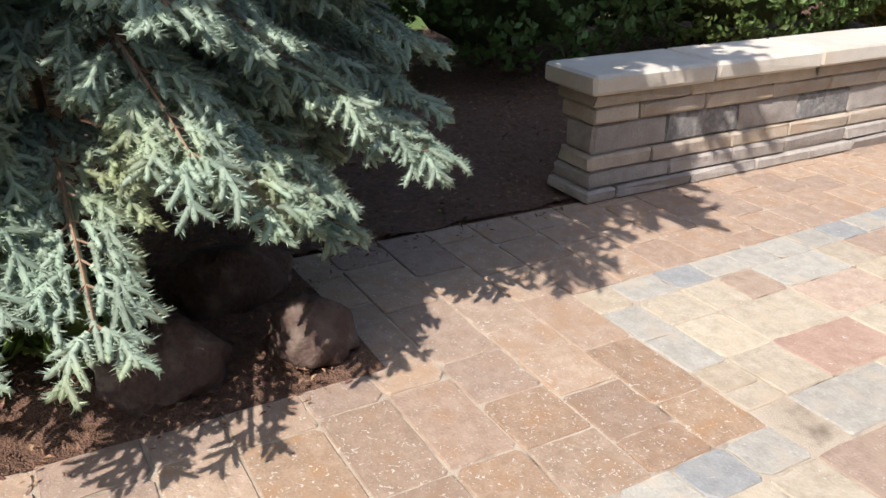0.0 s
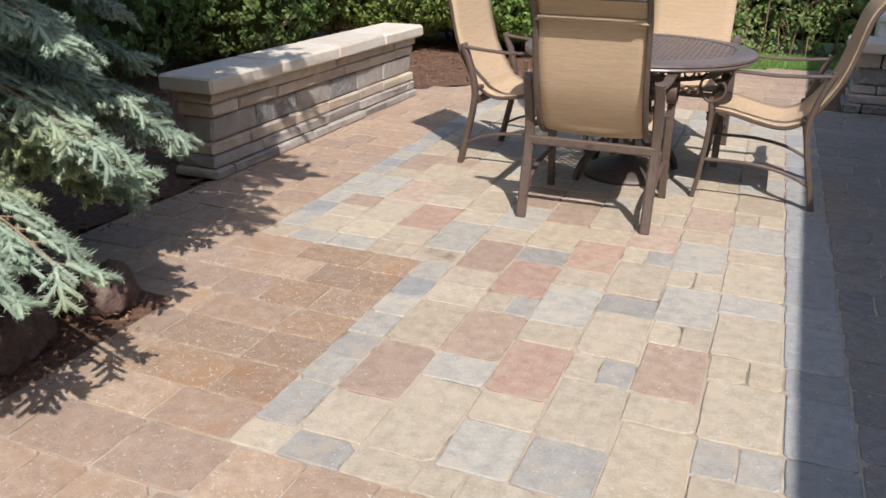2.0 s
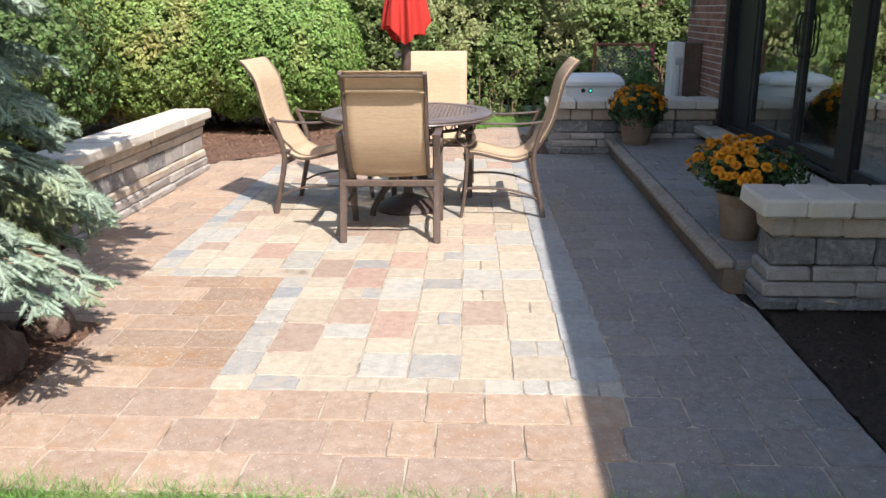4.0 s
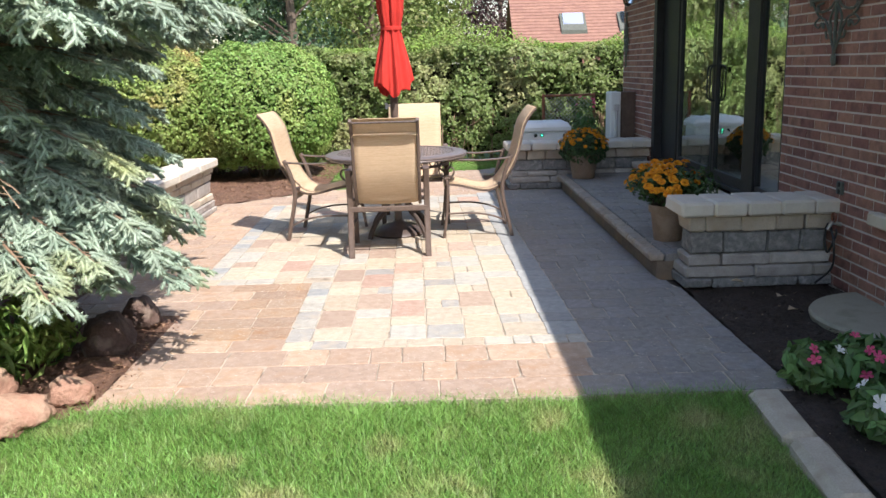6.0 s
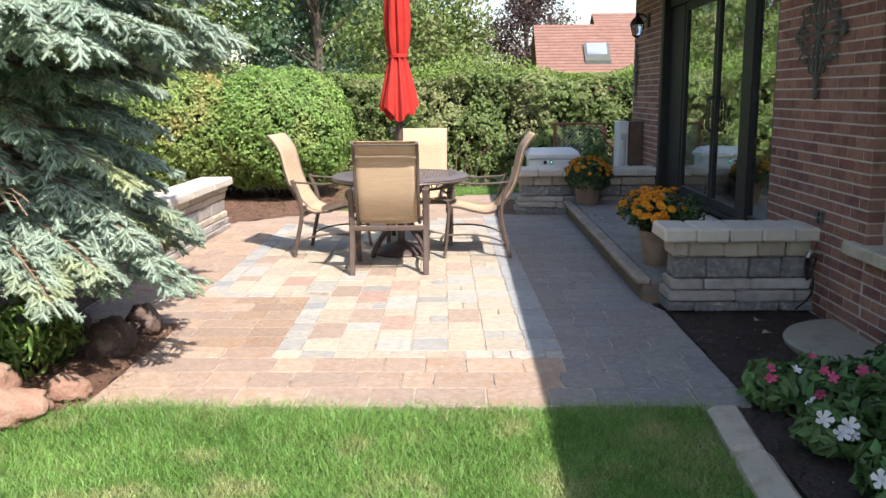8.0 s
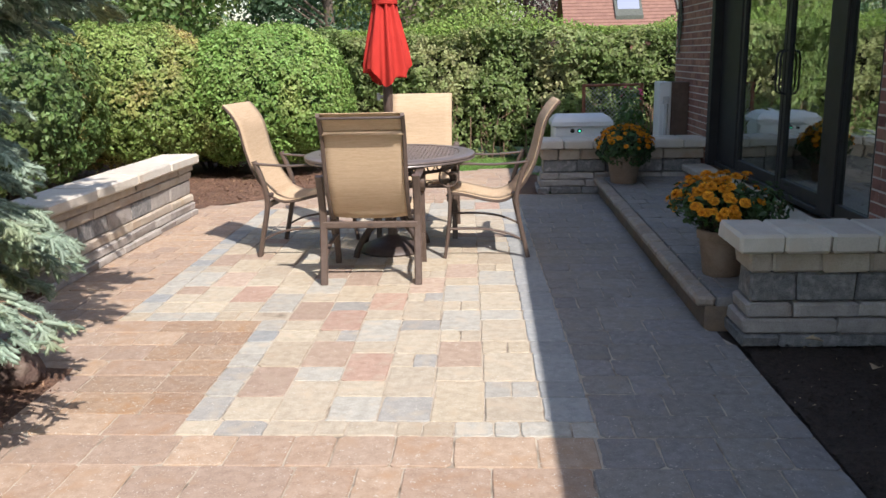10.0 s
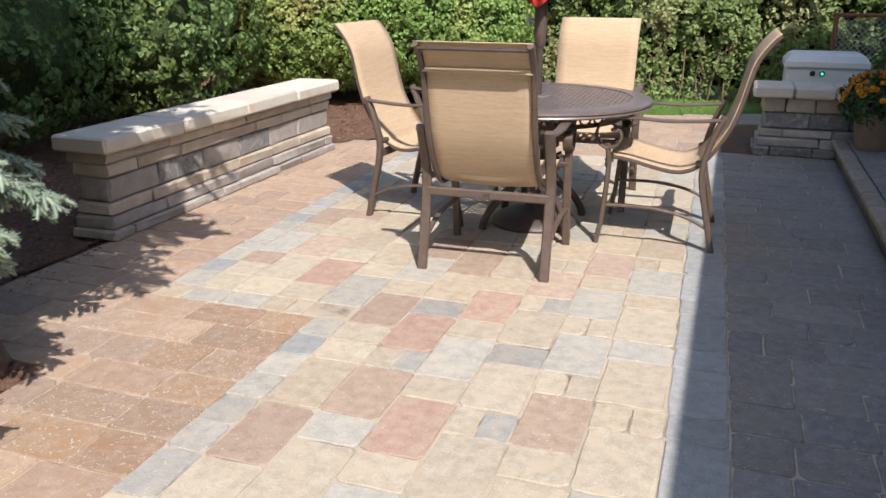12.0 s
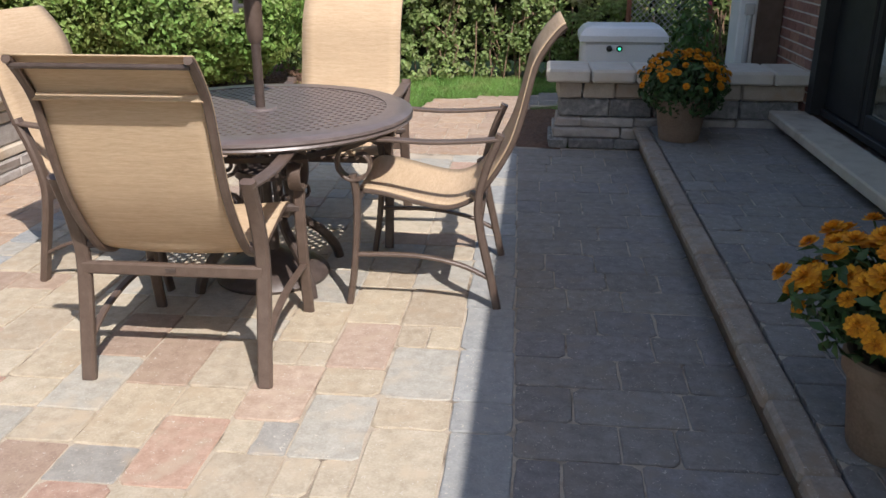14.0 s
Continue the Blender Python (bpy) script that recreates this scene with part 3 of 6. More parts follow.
TOP = 39
house = thing("house", "red-brown brick house with dark glazed doors and wide eaves", "house")
for y0, y1, z0, z1 in ((-7, 0.2, -0.05, 2.66), (0.2, 2.37, -0.05, 0.47), (0.2, 2.37, 2.2, 2.66), (3.89, 7.42, -0.05, 0.2), (3.89, 7.42, 2.42, 2.66), (7.42, 8.98, -0.05, 2.66)):
    part("wall", Shape().box(WX + 0.0035, WX + 0.3, y0, y1, z0, z1).mesh("wall", M_MORTAR), house)
part("wall", Shape().box(WX + 0.3, 9, 8.68, 8.98, -0.05, 2.66).mesh("wall", M_MORTAR), house)
part("wall", Shape().box(WX + 0.3, 9, -7, -6.7, -0.05, 2.66).mesh("wall", M_MORTAR), house)
part("wall", Shape().box(8.7, 9, -6.7, 8.68, -0.05, 2.66).mesh("wall", M_MORTAR), house)
house_wall = part("wall", Shape().box(WX + 0.0035, WX + 0.3, 2.37, 3.89, -0.05, 2.66).mesh("wall", M_MORTAR), house, "mortar-jointed brick wall")
rest = Shape()
brick_field(rest, -1.5, 2.37, 0, 7)
brick_field(rest, -1.5, 0.2, 7, TOP)
brick_field(rest, 0.2, 2.37, 33, TOP)
brick_field(rest, 7.426, 8.974, 0, TOP)
for k in range(8, 33):
    brick_shape(rest, WX, 2.36, 2.37, k * COURSE, k * COURSE + BRICK_H)
    rest.box(WX + 0.012 + 0.10 * (k % 2), WX + 0.10 + 0.05 * (k % 2), 2.364, 2.37, k * COURSE, k * COURSE + BRICK_H)
tagged(part("bricks", rest.mesh("bricks", M_BRICKS), house, "rows of red-brown bricks"), kind="stuff")
roof = Shape()
roof.add([(1.85, -8, 2.70), (1.85, 9.04, 2.70), (6, 5.2, 4.2), (6, -4, 4.2), (10, -8, 2.70), (10, 9.04, 2.70)], [(0, 1, 2, 3), (3, 2, 5, 4), (1, 5, 2), (0, 3, 4)])
part("roof", roof.mesh("roof", M_SHINGLE), house)
part("fascia", Shape().box(1.83, 1.87, -8, 9.04, 2.60, 2.71, 0.004).mesh("fascia", M_WOOD), house, "brown fascia board along the eave")
part("end_fascia", Shape().box(1.87, 9.9, 9.01, 9.04, 2.60, 2.71, 0.004).mesh("end_fascia", M_WOOD), house)
sof = Shape()
for i in range(13):
    sof.box(1.87 + i * 0.05, 1.918 + i * 0.05, -8, 9.01, 2.615, 2.625)
sof.box(2.52, 9.9, 8.98, 9.01, 2.615, 2.625)
part("soffit", sof.mesh("soffit", M_SOFFIT), house, "tan slatted soffit")
room = Shape()
room.box(2.8, 8.7, -6.7, 8.68, 0.1, 0.2).box(2.8, 8.7, -6.7, 8.68, 2.5, 2.6).box(6.5, 6.6, -6.7, 8.68, 0.2, 2.5)
part("room", room.mesh("room", M_ROOM), house, "dim plain room behind the glass")

door = thing("door_1", "tall dark-framed sliding glass doors reflecting the garden", "door", kind="structure")
dx = WX + 0.05
fr = Shape()
fr.box(WX + 0.012, dx + 0.12, 3.892, 3.93, 0.29, 2.42, 0.004).box(WX - 0.012, dx + 0.12, 7.32, 7.435, 0.29, 2.42, 0.004).box(dx, dx + 0.12, 3.93, 7.32, 2.32, 2.42, 0.004).box(dx, dx + 0.12, 3.93, 7.32, 0.29, 0.33, 0.004)
part("door_frame", fr.mesh("door_frame", M_FRAME), door)
part("header", Shape().box(WX - 0.02, WX + 0.1, 3.8, 7.5, 2.42, 2.61, 0.006).mesh("header", M_FRAME), door, "dark header board")
for y0, y1, t in ((3.935, 4.44, 0.012), (4.70, 5.62, 0.06), (5.63, 6.74, 0.06)):
    fx = dx - 0.045 if y0 < 4 else dx
    lf = Shape()
    lf.box(fx + 0.03, fx + 0.08, y0, y0 + t, 0.33, 2.32, 0.004).box(fx + 0.03, fx + 0.08, y1 - t, y1, 0.33, 2.32, 0.004)
    lf.box(fx + 0.03, fx + 0.08, y0 + t, y1 - t, 0.33, 0.42, 0.004).box(fx + 0.03, fx + 0.08, y0 + t, y1 - t, 2.24, 2.32, 0.004)
    leaf = part("door_leaf", lf.mesh("door_leaf", M_FRAME), door)
    pane = part("pane", Shape().box(fx + 0.05, fx + 0.056, y0 + t, y1 - t, 0.42, 2.24).mesh("pane", M_GLASS), leaf, "clear glass pane")
    pane.visible_shadow = False
# opaque dark sheet, in place of glass that reflects darkness at this angle
part("side_panel", Shape().box(dx + 0.02, dx + 0.09, 6.75, 7.318, 0.332, 2.318, 0.01).mesh("side_panel", M_FRAME), door, "dark panel standing for a pane's dark reflection")
part("mullion", Shape().box(dx - 0.03, dx + 0.12, 4.445, 4.695, 0.332, 2.318, 0.006).mesh("mullion", M_FRAME), door, "thick black mullion")
for yy in (5.585, 5.665):
    hd = Shape().sweep(smooth_path([(dx + 0.03, yy, 1.04), (dx - 0.015, yy, 1.07), (dx - 0.02, yy, 1.2), (dx - 0.015, yy, 1.33), (dx + 0.03, yy, 1.36)]), ring(0.008), up=(0, 1, 0))
    part("door_handle", hd.mesh("door_handle", M_BLACK, True), door, "black pull handle")
solo("door_sill", Shape().box(2.28, 2.52, 3.9, 7.48, 0.225, 0.285, 0.008).mesh("door_sill", M_SILL), "pale limestone sill below the glass doors", "door sill", kind="structure")

win = thing("window_1", "dark-framed window recessed in the brick wall", "window", kind="structure")
wf = Shape()
wx = WX + 0.14
wf.box(wx, wx + 0.08, 2.27, 2.37, 0.55, 2.2, 0.004).box(wx, wx + 0.08, 0.2, 0.28, 0.55, 2.2, 0.004).box(wx, wx + 0.08, 0.28, 2.27, 0.55, 0.64, 0.004).box(wx, wx + 0.08, 0.28, 2.27, 2.12, 2.2, 0.004).box(wx, wx + 0.08, 1.24, 1.30, 0.64, 2.12, 0.004)
part("window_frame", wf.mesh("window_frame", M_WOOD), win, "dark brown window frame")
for y0, y1 in ((0.28, 1.24), (1.30, 2.27)):
    part("pane", Shape().box(wx + 0.04, wx + 0.046, y0, y1, 0.64, 2.12).mesh("window_pane", M_GLASS), win).visible_shadow = False
part("window_sill", Shape().box(WX - 0.06, wx + 0.06, 0.1, 2.52, 0.475, 0.55, 0.008).mesh("window_sill", M_SILL), win, "pale limestone sill")

# ---- landing ----
landing = thing("landing", "raised paved landing with stone nosing before the doors", "step", kind="structure")
# riser colour is darkened for the shadow below the nosing
part("riser", Shape().box(1.472, 2.5, 3.3, 7.49, -0.05, 0.110).mesh("riser", material("shaded_riser_stone", (0.13, 0.095, 0.068), (0.24, 0.18, 0.13), scale=9, fine=120, bump=0.6, stain=(0.25, 0.165, 0.10), stain_scale=4)), landing)
part("sand_bed", Shape().box(1.53, 2.498, 3.3, 7.485, 0.1105, 0.156).mesh("sand_bed", M_SAND), landing, "sandy joints")


# ---- dry-laid block walls ----
def block(sx, sy, h, mat, rnd, rough=0.007):
    """A split-faced wall block, its base at z = 0."""
    s = Shape().box(-sx / 2, sx / 2, -sy / 2, sy / 2, 0, h, min(0.012, h * 0.16))
    s.v = [(x + rnd.uniform(-rough, rough), y + rnd.uniform(-rough, rough), z + rnd.uniform(-0.0012, 0.0012)) for x, y, z in s.v]
    return s.mesh("block", mat)


def block_wall(name, label, x0, x1, y0, y1, courses, cap, seed, along):
    """courses: (height, how far it steps out, tone, block length)."""
    w = thing(name, label, "garden wall", group="garden walls of block")
    rnd = random.Random(seed)
    z = 0.0
    for i, (h, out, tone, length) in enumerate(courses):
        a0, a1 = (y0 - out, y1 + out) if along == "y" else (x0 - out, x1 + out)
        a = a0 - (0.0 if i % 2 else length * 0.45)
        while a < a1 - 0.01:
            ln = length * rnd.uniform(0.8, 1.25)
            b = a + ln
            if a1 - b < 0.1:
                b = a1
            s, e = max(a, a0), min(b, a1)
            if e - s > 0.03:
                t = tone if tone != "mix" else rnd.choice(["grey", "grey", "dark", "dark"])
                depth = (x1 - x0 if along == "y" else y1 - y0) + 2 * out
                d = (depth, e - s - 0.004) if along == "y" else (e - s - 0.004, depth)
                me = block(d[0], d[1], h - 0.003, M_WALLSTONE[t], rnd)
                c = ((x0 + x1) / 2, (s + e) / 2) if along == "y" else ((s + e) / 2, (y0 + y1) / 2)
                part("block", me, w, "", pose(c[0] + rnd.uniform(-0.002, 0.002), c[1] + rnd.uniform(-0.002, 0.002), z, 0, 0, rnd.uniform(-0.25, 0.25)))
            a = b
        z += h
    h, out, length = cap
    a0, a1 = (y0 - out, y1 + out) if along == "y" else (x0 - out, x1 + out)
    n = max(1, round((a1 - a0) / length))
    for i in range(n):
        s, e = a0 + (a1 - a0) * i / n, a0 + (a1 - a0) * (i + 1) / n
        depth = (x1 - x0 if along == "y" else y1 - y0) + 2 * out
        d = (depth, e - s - 0.003) if along == "y" else (e - s - 0.003, depth)
        b = Shape().box(-d[0] / 2, d[0] / 2, -d[1] / 2, d[1] / 2, 0, h, 0.014)
        b.v = [(x + rnd.uniform(-0.004, 0.004), y + rnd.uniform(-0.0015, 0.0015), q + rnd.uniform(-0.002, 0.002)) for x, y, q in b.v]
        c = ((x0 + x1) / 2, (s + e) / 2) if along == "y" else ((s + e) / 2, (y0 + y1) / 2)
        part("capstone", b.mesh("capstone", M_WALLSTONE["cap"]), w, "", pose(c[0], c[1], z))
    return w


block_wall("seat_wall", "long low seat wall of grey and tan blocks with limestone cap", -2.52, -2.315, 4.02, 6.55,
           [(0.055, 0.035, "grey", 0.36), (0.07, 0.02, "grey", 0.42), (0.07, 0.008, "tan", 0.44), (0.135, -0.008, "mix", 0.40), (0.075, 0.008, "tan", 0.40), (0.06, 0.022, "tan", 0.46)], (0.085, 0.070, 0.62), 4, "y")
block_wall("pier_wall", "short grey block wall with limestone cap beside brick house", 1.60, 2.49, 3.03, 3.26,
           [(0.06, 0.035, "dark", 0.32), (0.075, 0.022, "grey", 0.42), (0.075, 0.008, "grey", 0.34), (0.145, -0.012, "dark", 0.26), (0.105, 0.01, "tan", 0.22)], (0.09, 0.075, 0.22), 11, "x")
block_wall("grill_wall", "grey block wall with pale cap at the landing's end", 0.92, 2.49, 7.53, 7.80,
           [(0.07, 0.06, "dark", 0.32), (0.07, 0.04, "grey", 0.4), (0.065, 0.02, "grey", 0.4), (0.13, -0.005, "dark", 0.28), (0.11, 0.015, "tan", 0.26)], (0.085, 0.085, 0.27), 21, "x")


# ---- table, chairs, umbrella ----
def make_chair():
    """A sling armchair, facing +y, its base in the middle of its feet."""
    ch = thing("patio_chair", "bronze-framed patio armchair with tan sling fabric on the pavers", "chair", group="chairs round the table")
    o = -0.285
    side = [(-0.218, 1.055), (-0.203, 1.046), (-0.168, 1.006), (-0.134, 0.955), (-0.112, 0.905), (-0.094, 0.83), (-0.072, 0.735), (-0.034, 0.62), (0.032, 0.505), (0.092, 0.432), (0.16, 0.395), (0.23, 0.39), (0.33, 0.41), (0.44, 0.437), (0.52, 0.445), (0.555, 0.425)]
    curve = smooth_path([(0, y + o, z) for y, z in side], 4)
    half = 0.238
    # sling, with a slight sag across
    s = Shape()
    nx = 8
    rows = []
    for i, p in enumerate(curve):
        t = (curve[min(i + 1, len(curve) - 1)] - curve[max(i - 1, 0)]).normalized()
        nrm = Vector((0, -t.z, t.y))
        lift = 0.013 - 0.016 * (0 if i < 36 else 1)
        rows.append([(x * 0.252, p.y + nrm.y * (0.013 + (lift - 0.013) * (1 - x * x)), p.z + nrm.z * (0.013 + (lift - 0.013) * (1 - x * x))) for x in (2 * k / nx - 1 for k in range(nx + 1))])
    v = [q for r in rows for q in r]
    w = nx + 1
    f = [(i * w + k, i * w + k + 1, (i + 1) * w + k + 1, (i + 1) * w + k) for i in range(len(rows) - 1) for k in range(nx)]
    me = bpy.data.meshes.new("sling")
    me.from_pydata(v, [], f)
    bm = bmesh.new()
    bm.from_mesh(me)
    bmesh.ops.solidify(bm, geom=bm.faces[:], thickness=0.004)
    bm.to_mesh(me)
    bm.free()
    me.materials.append(M_SLING)
    me.polygons.foreach_set("use_smooth", [True] * len(me.polygons))
    part("sling", me, ch, "tan woven sling seat and back")
    hem = Shape().sweep([(-half, curve[13].y - 0.004, curve[13].z), (half, curve[13].y - 0.004, curve[13].z)], bar(0.009, 0.022), up=(0, 0.3, 1))
    part("hem", hem.mesh("hem", M_SLING), ch, "stitched hem of the sling")
    for sx in (-1, 1):
        rail = Shape().sweep([(sx * (half + 0.003), p.y, p.z) for p in curve], bar(0.022, 0.024), up=(sx, 0, 0))
        part("side_rail", rail.mesh("side_rail", M_METAL, True), ch)
        x = sx * 0.292
        leg = smooth_path([(x, 0.0 + o, 0.0), (x, 0.035 + o, 0.16), (x, 0.070 + o, 0.32), (x, 0.078 + o, 0.43), (x, 0.048 + o, 0.56), (x, 0.000 + o, 0.68)], 4)
        part("leg", Shape().sweep(leg, bar(0.046, 0.030), up=(0, 1, 0)).mesh("rear_leg", M_METAL, True), ch)
        leg = smooth_path([(x, 0.575 + o, 0.0), (x, 0.553 + o, 0.14), (x, 0.538 + o, 0.30), (x, 0.533 + o, 0.43), (x, 0.545 + o, 0.52)], 4)
        part("leg", Shape().sweep(leg, bar(0.040, 0.024), up=(0, 1, 0)).mesh("front_leg", M_METAL, True), ch)
        arm = [(x, -0.005 + o, 0.665), (x, 0.10 + o, 0.655), (x, 0.26 + o, 0.648), (x, 0.42 + o, 0.655), (x, 0.53 + o, 0.648), (x, 0.592 + o, 0.605), (x, 0.598 + o, 0.545), (x, 0.555 + o, 0.503), (x, 0.500 + o, 0.515), (x, 0.478 + o, 0.560), (x, 0.497 + o, 0.595), (x, 0.53 + o, 0.592)]
        part("armrest", flat_strap(smooth_path(arm, 5), 0.048, 0.012).mesh("armrest", M_METAL, True), ch, "curved armrest with scrolled end")
        st = smooth_path([(x, 0.028 + o, 0.12), (x, 0.15 + o, 0.175), (x, 0.32 + o, 0.205), (x, 0.545 + o, 0.205)], 4)
        part("stretcher", flat_strap(st, 0.026, 0.014).mesh("stretcher", M_METAL, True), ch)
        part("seat_bracket", Shape().sweep([(sx * 0.24, 0.10 + o, 0.44), (sx * 0.292, 0.078 + o, 0.44)], bar(0.03, 0.03)).mesh("seat_bracket", M_METALD), ch)
        part("seat_bracket", Shape().sweep([(sx * 0.24, 0.53 + o, 0.43), (sx * 0.292, 0.535 + o, 0.43)], bar(0.03, 0.03)).mesh("seat_bracket", M_METALD), ch)
    part("crossbar", Shape().sweep([(-0.29, 0.072 + o, 0.365), (0.29, 0.072 + o, 0.365)], bar(0.026, 0.042)).mesh("crossbar", M_METAL), ch)
    part("crossbar", Shape().sweep([(-0.25, 0.545 + o, 0.405), (0.25, 0.545 + o, 0.405)], bar(0.024, 0.03)).mesh("crossbar", M_METAL), ch)
    part("top_bar", Shape().sweep([(-0.24, curve[3].y, curve[3].z - 0.014), (0.24, curve[3].y, curve[3].z - 0.014)], ring(0.008)).mesh("top_bar", M_METALD, True), ch)
    part("badge", Shape().sweep([(-0.016, 0.057 + o, 0.367), (0.016, 0.057 + o, 0.367)], bar(0.004, 0.014)).mesh("badge", M_METALD), ch, "small oval metal badge")
    return ch


def flat_strap(points, width, thick):
    """A strap that lies flat across x, along a curve in the y-z plane."""
    pts = [Vector(p) for p in points]
    v, n = [], len(pts)
    for i, p in enumerate(pts):
        t = (pts[min(i + 1, n - 1)] - pts[max(i - 1, 0)]).normalized()
        nr = Vector((0, -t.z, t.y))
        for u, w in bar(width, thick):
            v.append(tuple(p + Vector((u, 0, 0)) + nr * w))
    s = Shape()
    f = [(i * 8 + q, (i + 1) * 8 + q, (i + 1) * 8 + (q + 1) % 8, i * 8 + (q + 1) % 8) for i in range(n - 1) for q in range(8)]
    return s.add(v, f + [tuple(range(8)), tuple(range((n - 1) * 8, n * 8))])


chair = make_chair()
for m in (pose(-0.94, 5.17, 0, 0, 0, -95), pose(0.36, 5.11, 0, 0, 0, 91), pose(-0.17, 5.73, 0, 0, 0, 180)):
    copy_thing(chair, m)
chair.matrix_world = pose(-0.35, 4.415, 0, 0, 0, 1)

TC = (-0.315, 5.07)
table = thing("patio_table", "round dark bronze cast patio table with lattice top", "table", pose(*TC, 0))
rim = Shape().lathe([(0.50, 0.700), (0.50, 0.712), (0.55, 0.712), (0.585, 0.710), (0.602, 0.702), (0.605, 0.692), (0.598, 0.684), (0.603, 0.676), (0.595, 0.668), (0.57, 0.672), (0.56, 0.698)], 72)
rim.f = [q for q in rim.f if len(q) == 4]
rim.f += [(10 * 72 + i, 10 * 72 + (i + 1) % 72, (i + 1) % 72, i) for i in range(72)]
part("rim", rim.mesh("rim", M_TABLE, True), table, "smooth moulded table edge")
lat = Shape()
for a in (45, 135):
    d = Matrix.Rotation(radians(a), 4, "Z")
    k = -0.494
    while k <= 0.494:
        h = math.sqrt(0.51 ** 2 - k * k)
        lat.box(-h, h, k - 0.0095, k + 0.0095, 0.7045, 0.7085 if a == 45 else 0.7079, 0, d)
        k += 0.038
part("lattice", lat.mesh("lattice", M_TABLE), table, "woven lattice centre of the top")
part("hub", Shape().lathe([(0.03, 0.695), (0.06, 0.695), (0.07, 0.705), (0.06, 0.715), (0.03, 0.715)], 24).mesh("hub", M_TABLE, True), table)
ap = Shape()
ap.lathe([(0.43, 0.60), (0.45, 0.60), (0.45, 0.62), (0.43, 0.62)], 48)
ap.f = [q for q in ap.f if len(q) == 4]
for i in range(32):
    a = i / 32 * 6.28319
    c = Vector((0.44 * math.cos(a), 0.44 * math.sin(a), 0.645))
    tang = Vector((-math.sin(a), math.cos(a), 0))
    ap.sweep([c + tang * 0.034 * math.cos(b) + Vector((0, 0, 0.03 * math.sin(b))) for b in [j / 10 * 6.28319 for j in range(10)]], ring(0.006, 5), up=(math.cos(a), math.sin(a), 0), closed=True)
part("apron", ap.mesh("apron", M_METALD, True), table, "openwork scroll apron")
for i in range(4):
    a = radians(225 + 90 * i)
    c, s = math.cos(a), math.sin(a)
    lg = smooth_path([(0.33 * c, 0.33 * s, 0.0), (0.31 * c, 0.31 * s, 0.06), (0.24 * c, 0.24 * s, 0.15), (0.135 * c, 0.135 * s, 0.24), (0.10 * c, 0.10 * s, 0.36), (0.105 * c, 0.105 * s, 0.52), (0.17 * c, 0.17 * s, 0.63), (0.36 * c, 0.36 * s, 0.685)], 4)
    part("leg", Shape().sweep(lg, bar(0.040, 0.034), up=(-s, c, 0)).mesh("table_leg", M_METALD, True), table)
    for r, z, q in ((0.165, 0.34, 0.045), (0.170, 0.50, 0.055), (0.25, 0.60, 0.045)):
        turns = [(0.25 + j / 16 * 1.6) * 6.28319 for j in range(17)]
        coil = [((r + q * (1 - j / 22) * math.cos(b)) * c, (r + q * (1 - j / 22) * math.cos(b)) * s, z + q * (1 - j / 22) * math.sin(b)) for j, b in enumerate(turns)]
        part("scroll", Shape().sweep(coil, ring(0.009, 6), up=(-s, c, 0)).mesh("scroll", M_METALD, True), table, "cast scroll on the leg")
part("collar", Shape().lathe([(0.085, 0.43), (0.125, 0.44), (0.125, 0.47), (0.085, 0.48)], 24).mesh("collar", M_METALD, True), table)

umb = thing("patio_umbrella", "closed red canvas patio umbrella tied round its pole", "umbrella", pose(*TC, 0))
part("pole", Shape().lathe([(0.019, 0.05), (0.019, 2.75)], 16).mesh("pole", M_METALD, True), umb, "bronze umbrella pole")
part("crank_housing", Shape().lathe([(0.019, 0.96), (0.03, 0.98), (0.034, 1.04), (0.034, 1.16), (0.026, 1.22), (0.019, 1.24)], 16).mesh("crank_housing", M_METAL, True), umb)
ck = Shape().sweep([(-0.03, 0, 1.10), (-0.065, -0.005, 1.10)], ring(0.009)).sweep([(-0.065, -0.005, 1.125), (-0.065, -0.005, 1.075)], ring(0.012))
part("crank_handle", ck.mesh("crank_handle", M_GREYM, True), umb, "small silver crank knob")
can = Shape()
prof = [(1.245, 0.165), (1.30, 0.165), (1.40, 0.150), (1.52, 0.125), (1.63, 0.100), (1.70, 0.086), (1.73, 0.080), (1.76, 0.086), (1.86, 0.105), (2.0, 0.112), (2.2, 0.105), (2.45, 0.085), (2.62, 0.06), (2.70, 0.025)]
ns = 96
for j, (z, r) in enumerate(prof):
    for i in range(ns):
        a = i / ns * 6.28319
        fold = 0.5 + 0.5 * math.sin(a * 8 + 0.9 * math.sin(a * 3 + z * 2))
        rr = r * (0.74 + 0.30 * fold + 0.05 * math.sin(a * 17 + z * 4))
        zz = z + (0.05 * math.sin(a * 2 + 1) + 0.03 * math.sin(a * 5) if j == 0 else 0.02 * math.sin(a * 2 + 1) if j == 1 else 0)
        can.v.append((rr * math.cos(a), rr * math.sin(a), zz))
can.f = [(j * ns + i, j * ns + (i + 1) % ns, (j + 1) * ns + (i + 1) % ns, (j + 1) * ns + i) for j in range(len(prof) - 1) for i in range(ns)]
can_me = can.mesh("canopy", M_RED)
can_me.polygons.foreach_set("use_smooth", [True] * len(can_me.polygons))
part("canopy", can_me, umb, "folded red canvas canopy")
part("tie", Shape().lathe([(0.082, 1.715), (0.088, 1.72), (0.088, 1.745), (0.082, 1.75)], 32).mesh("tie", M_RED, True), umb, "red tie strap")
part("finial", Shape().lathe([(0.012, 2.70), (0.022, 2.74), (0.018, 2.78), (0.004, 2.81)], 12).mesh("finial", M_METALD, True), umb)
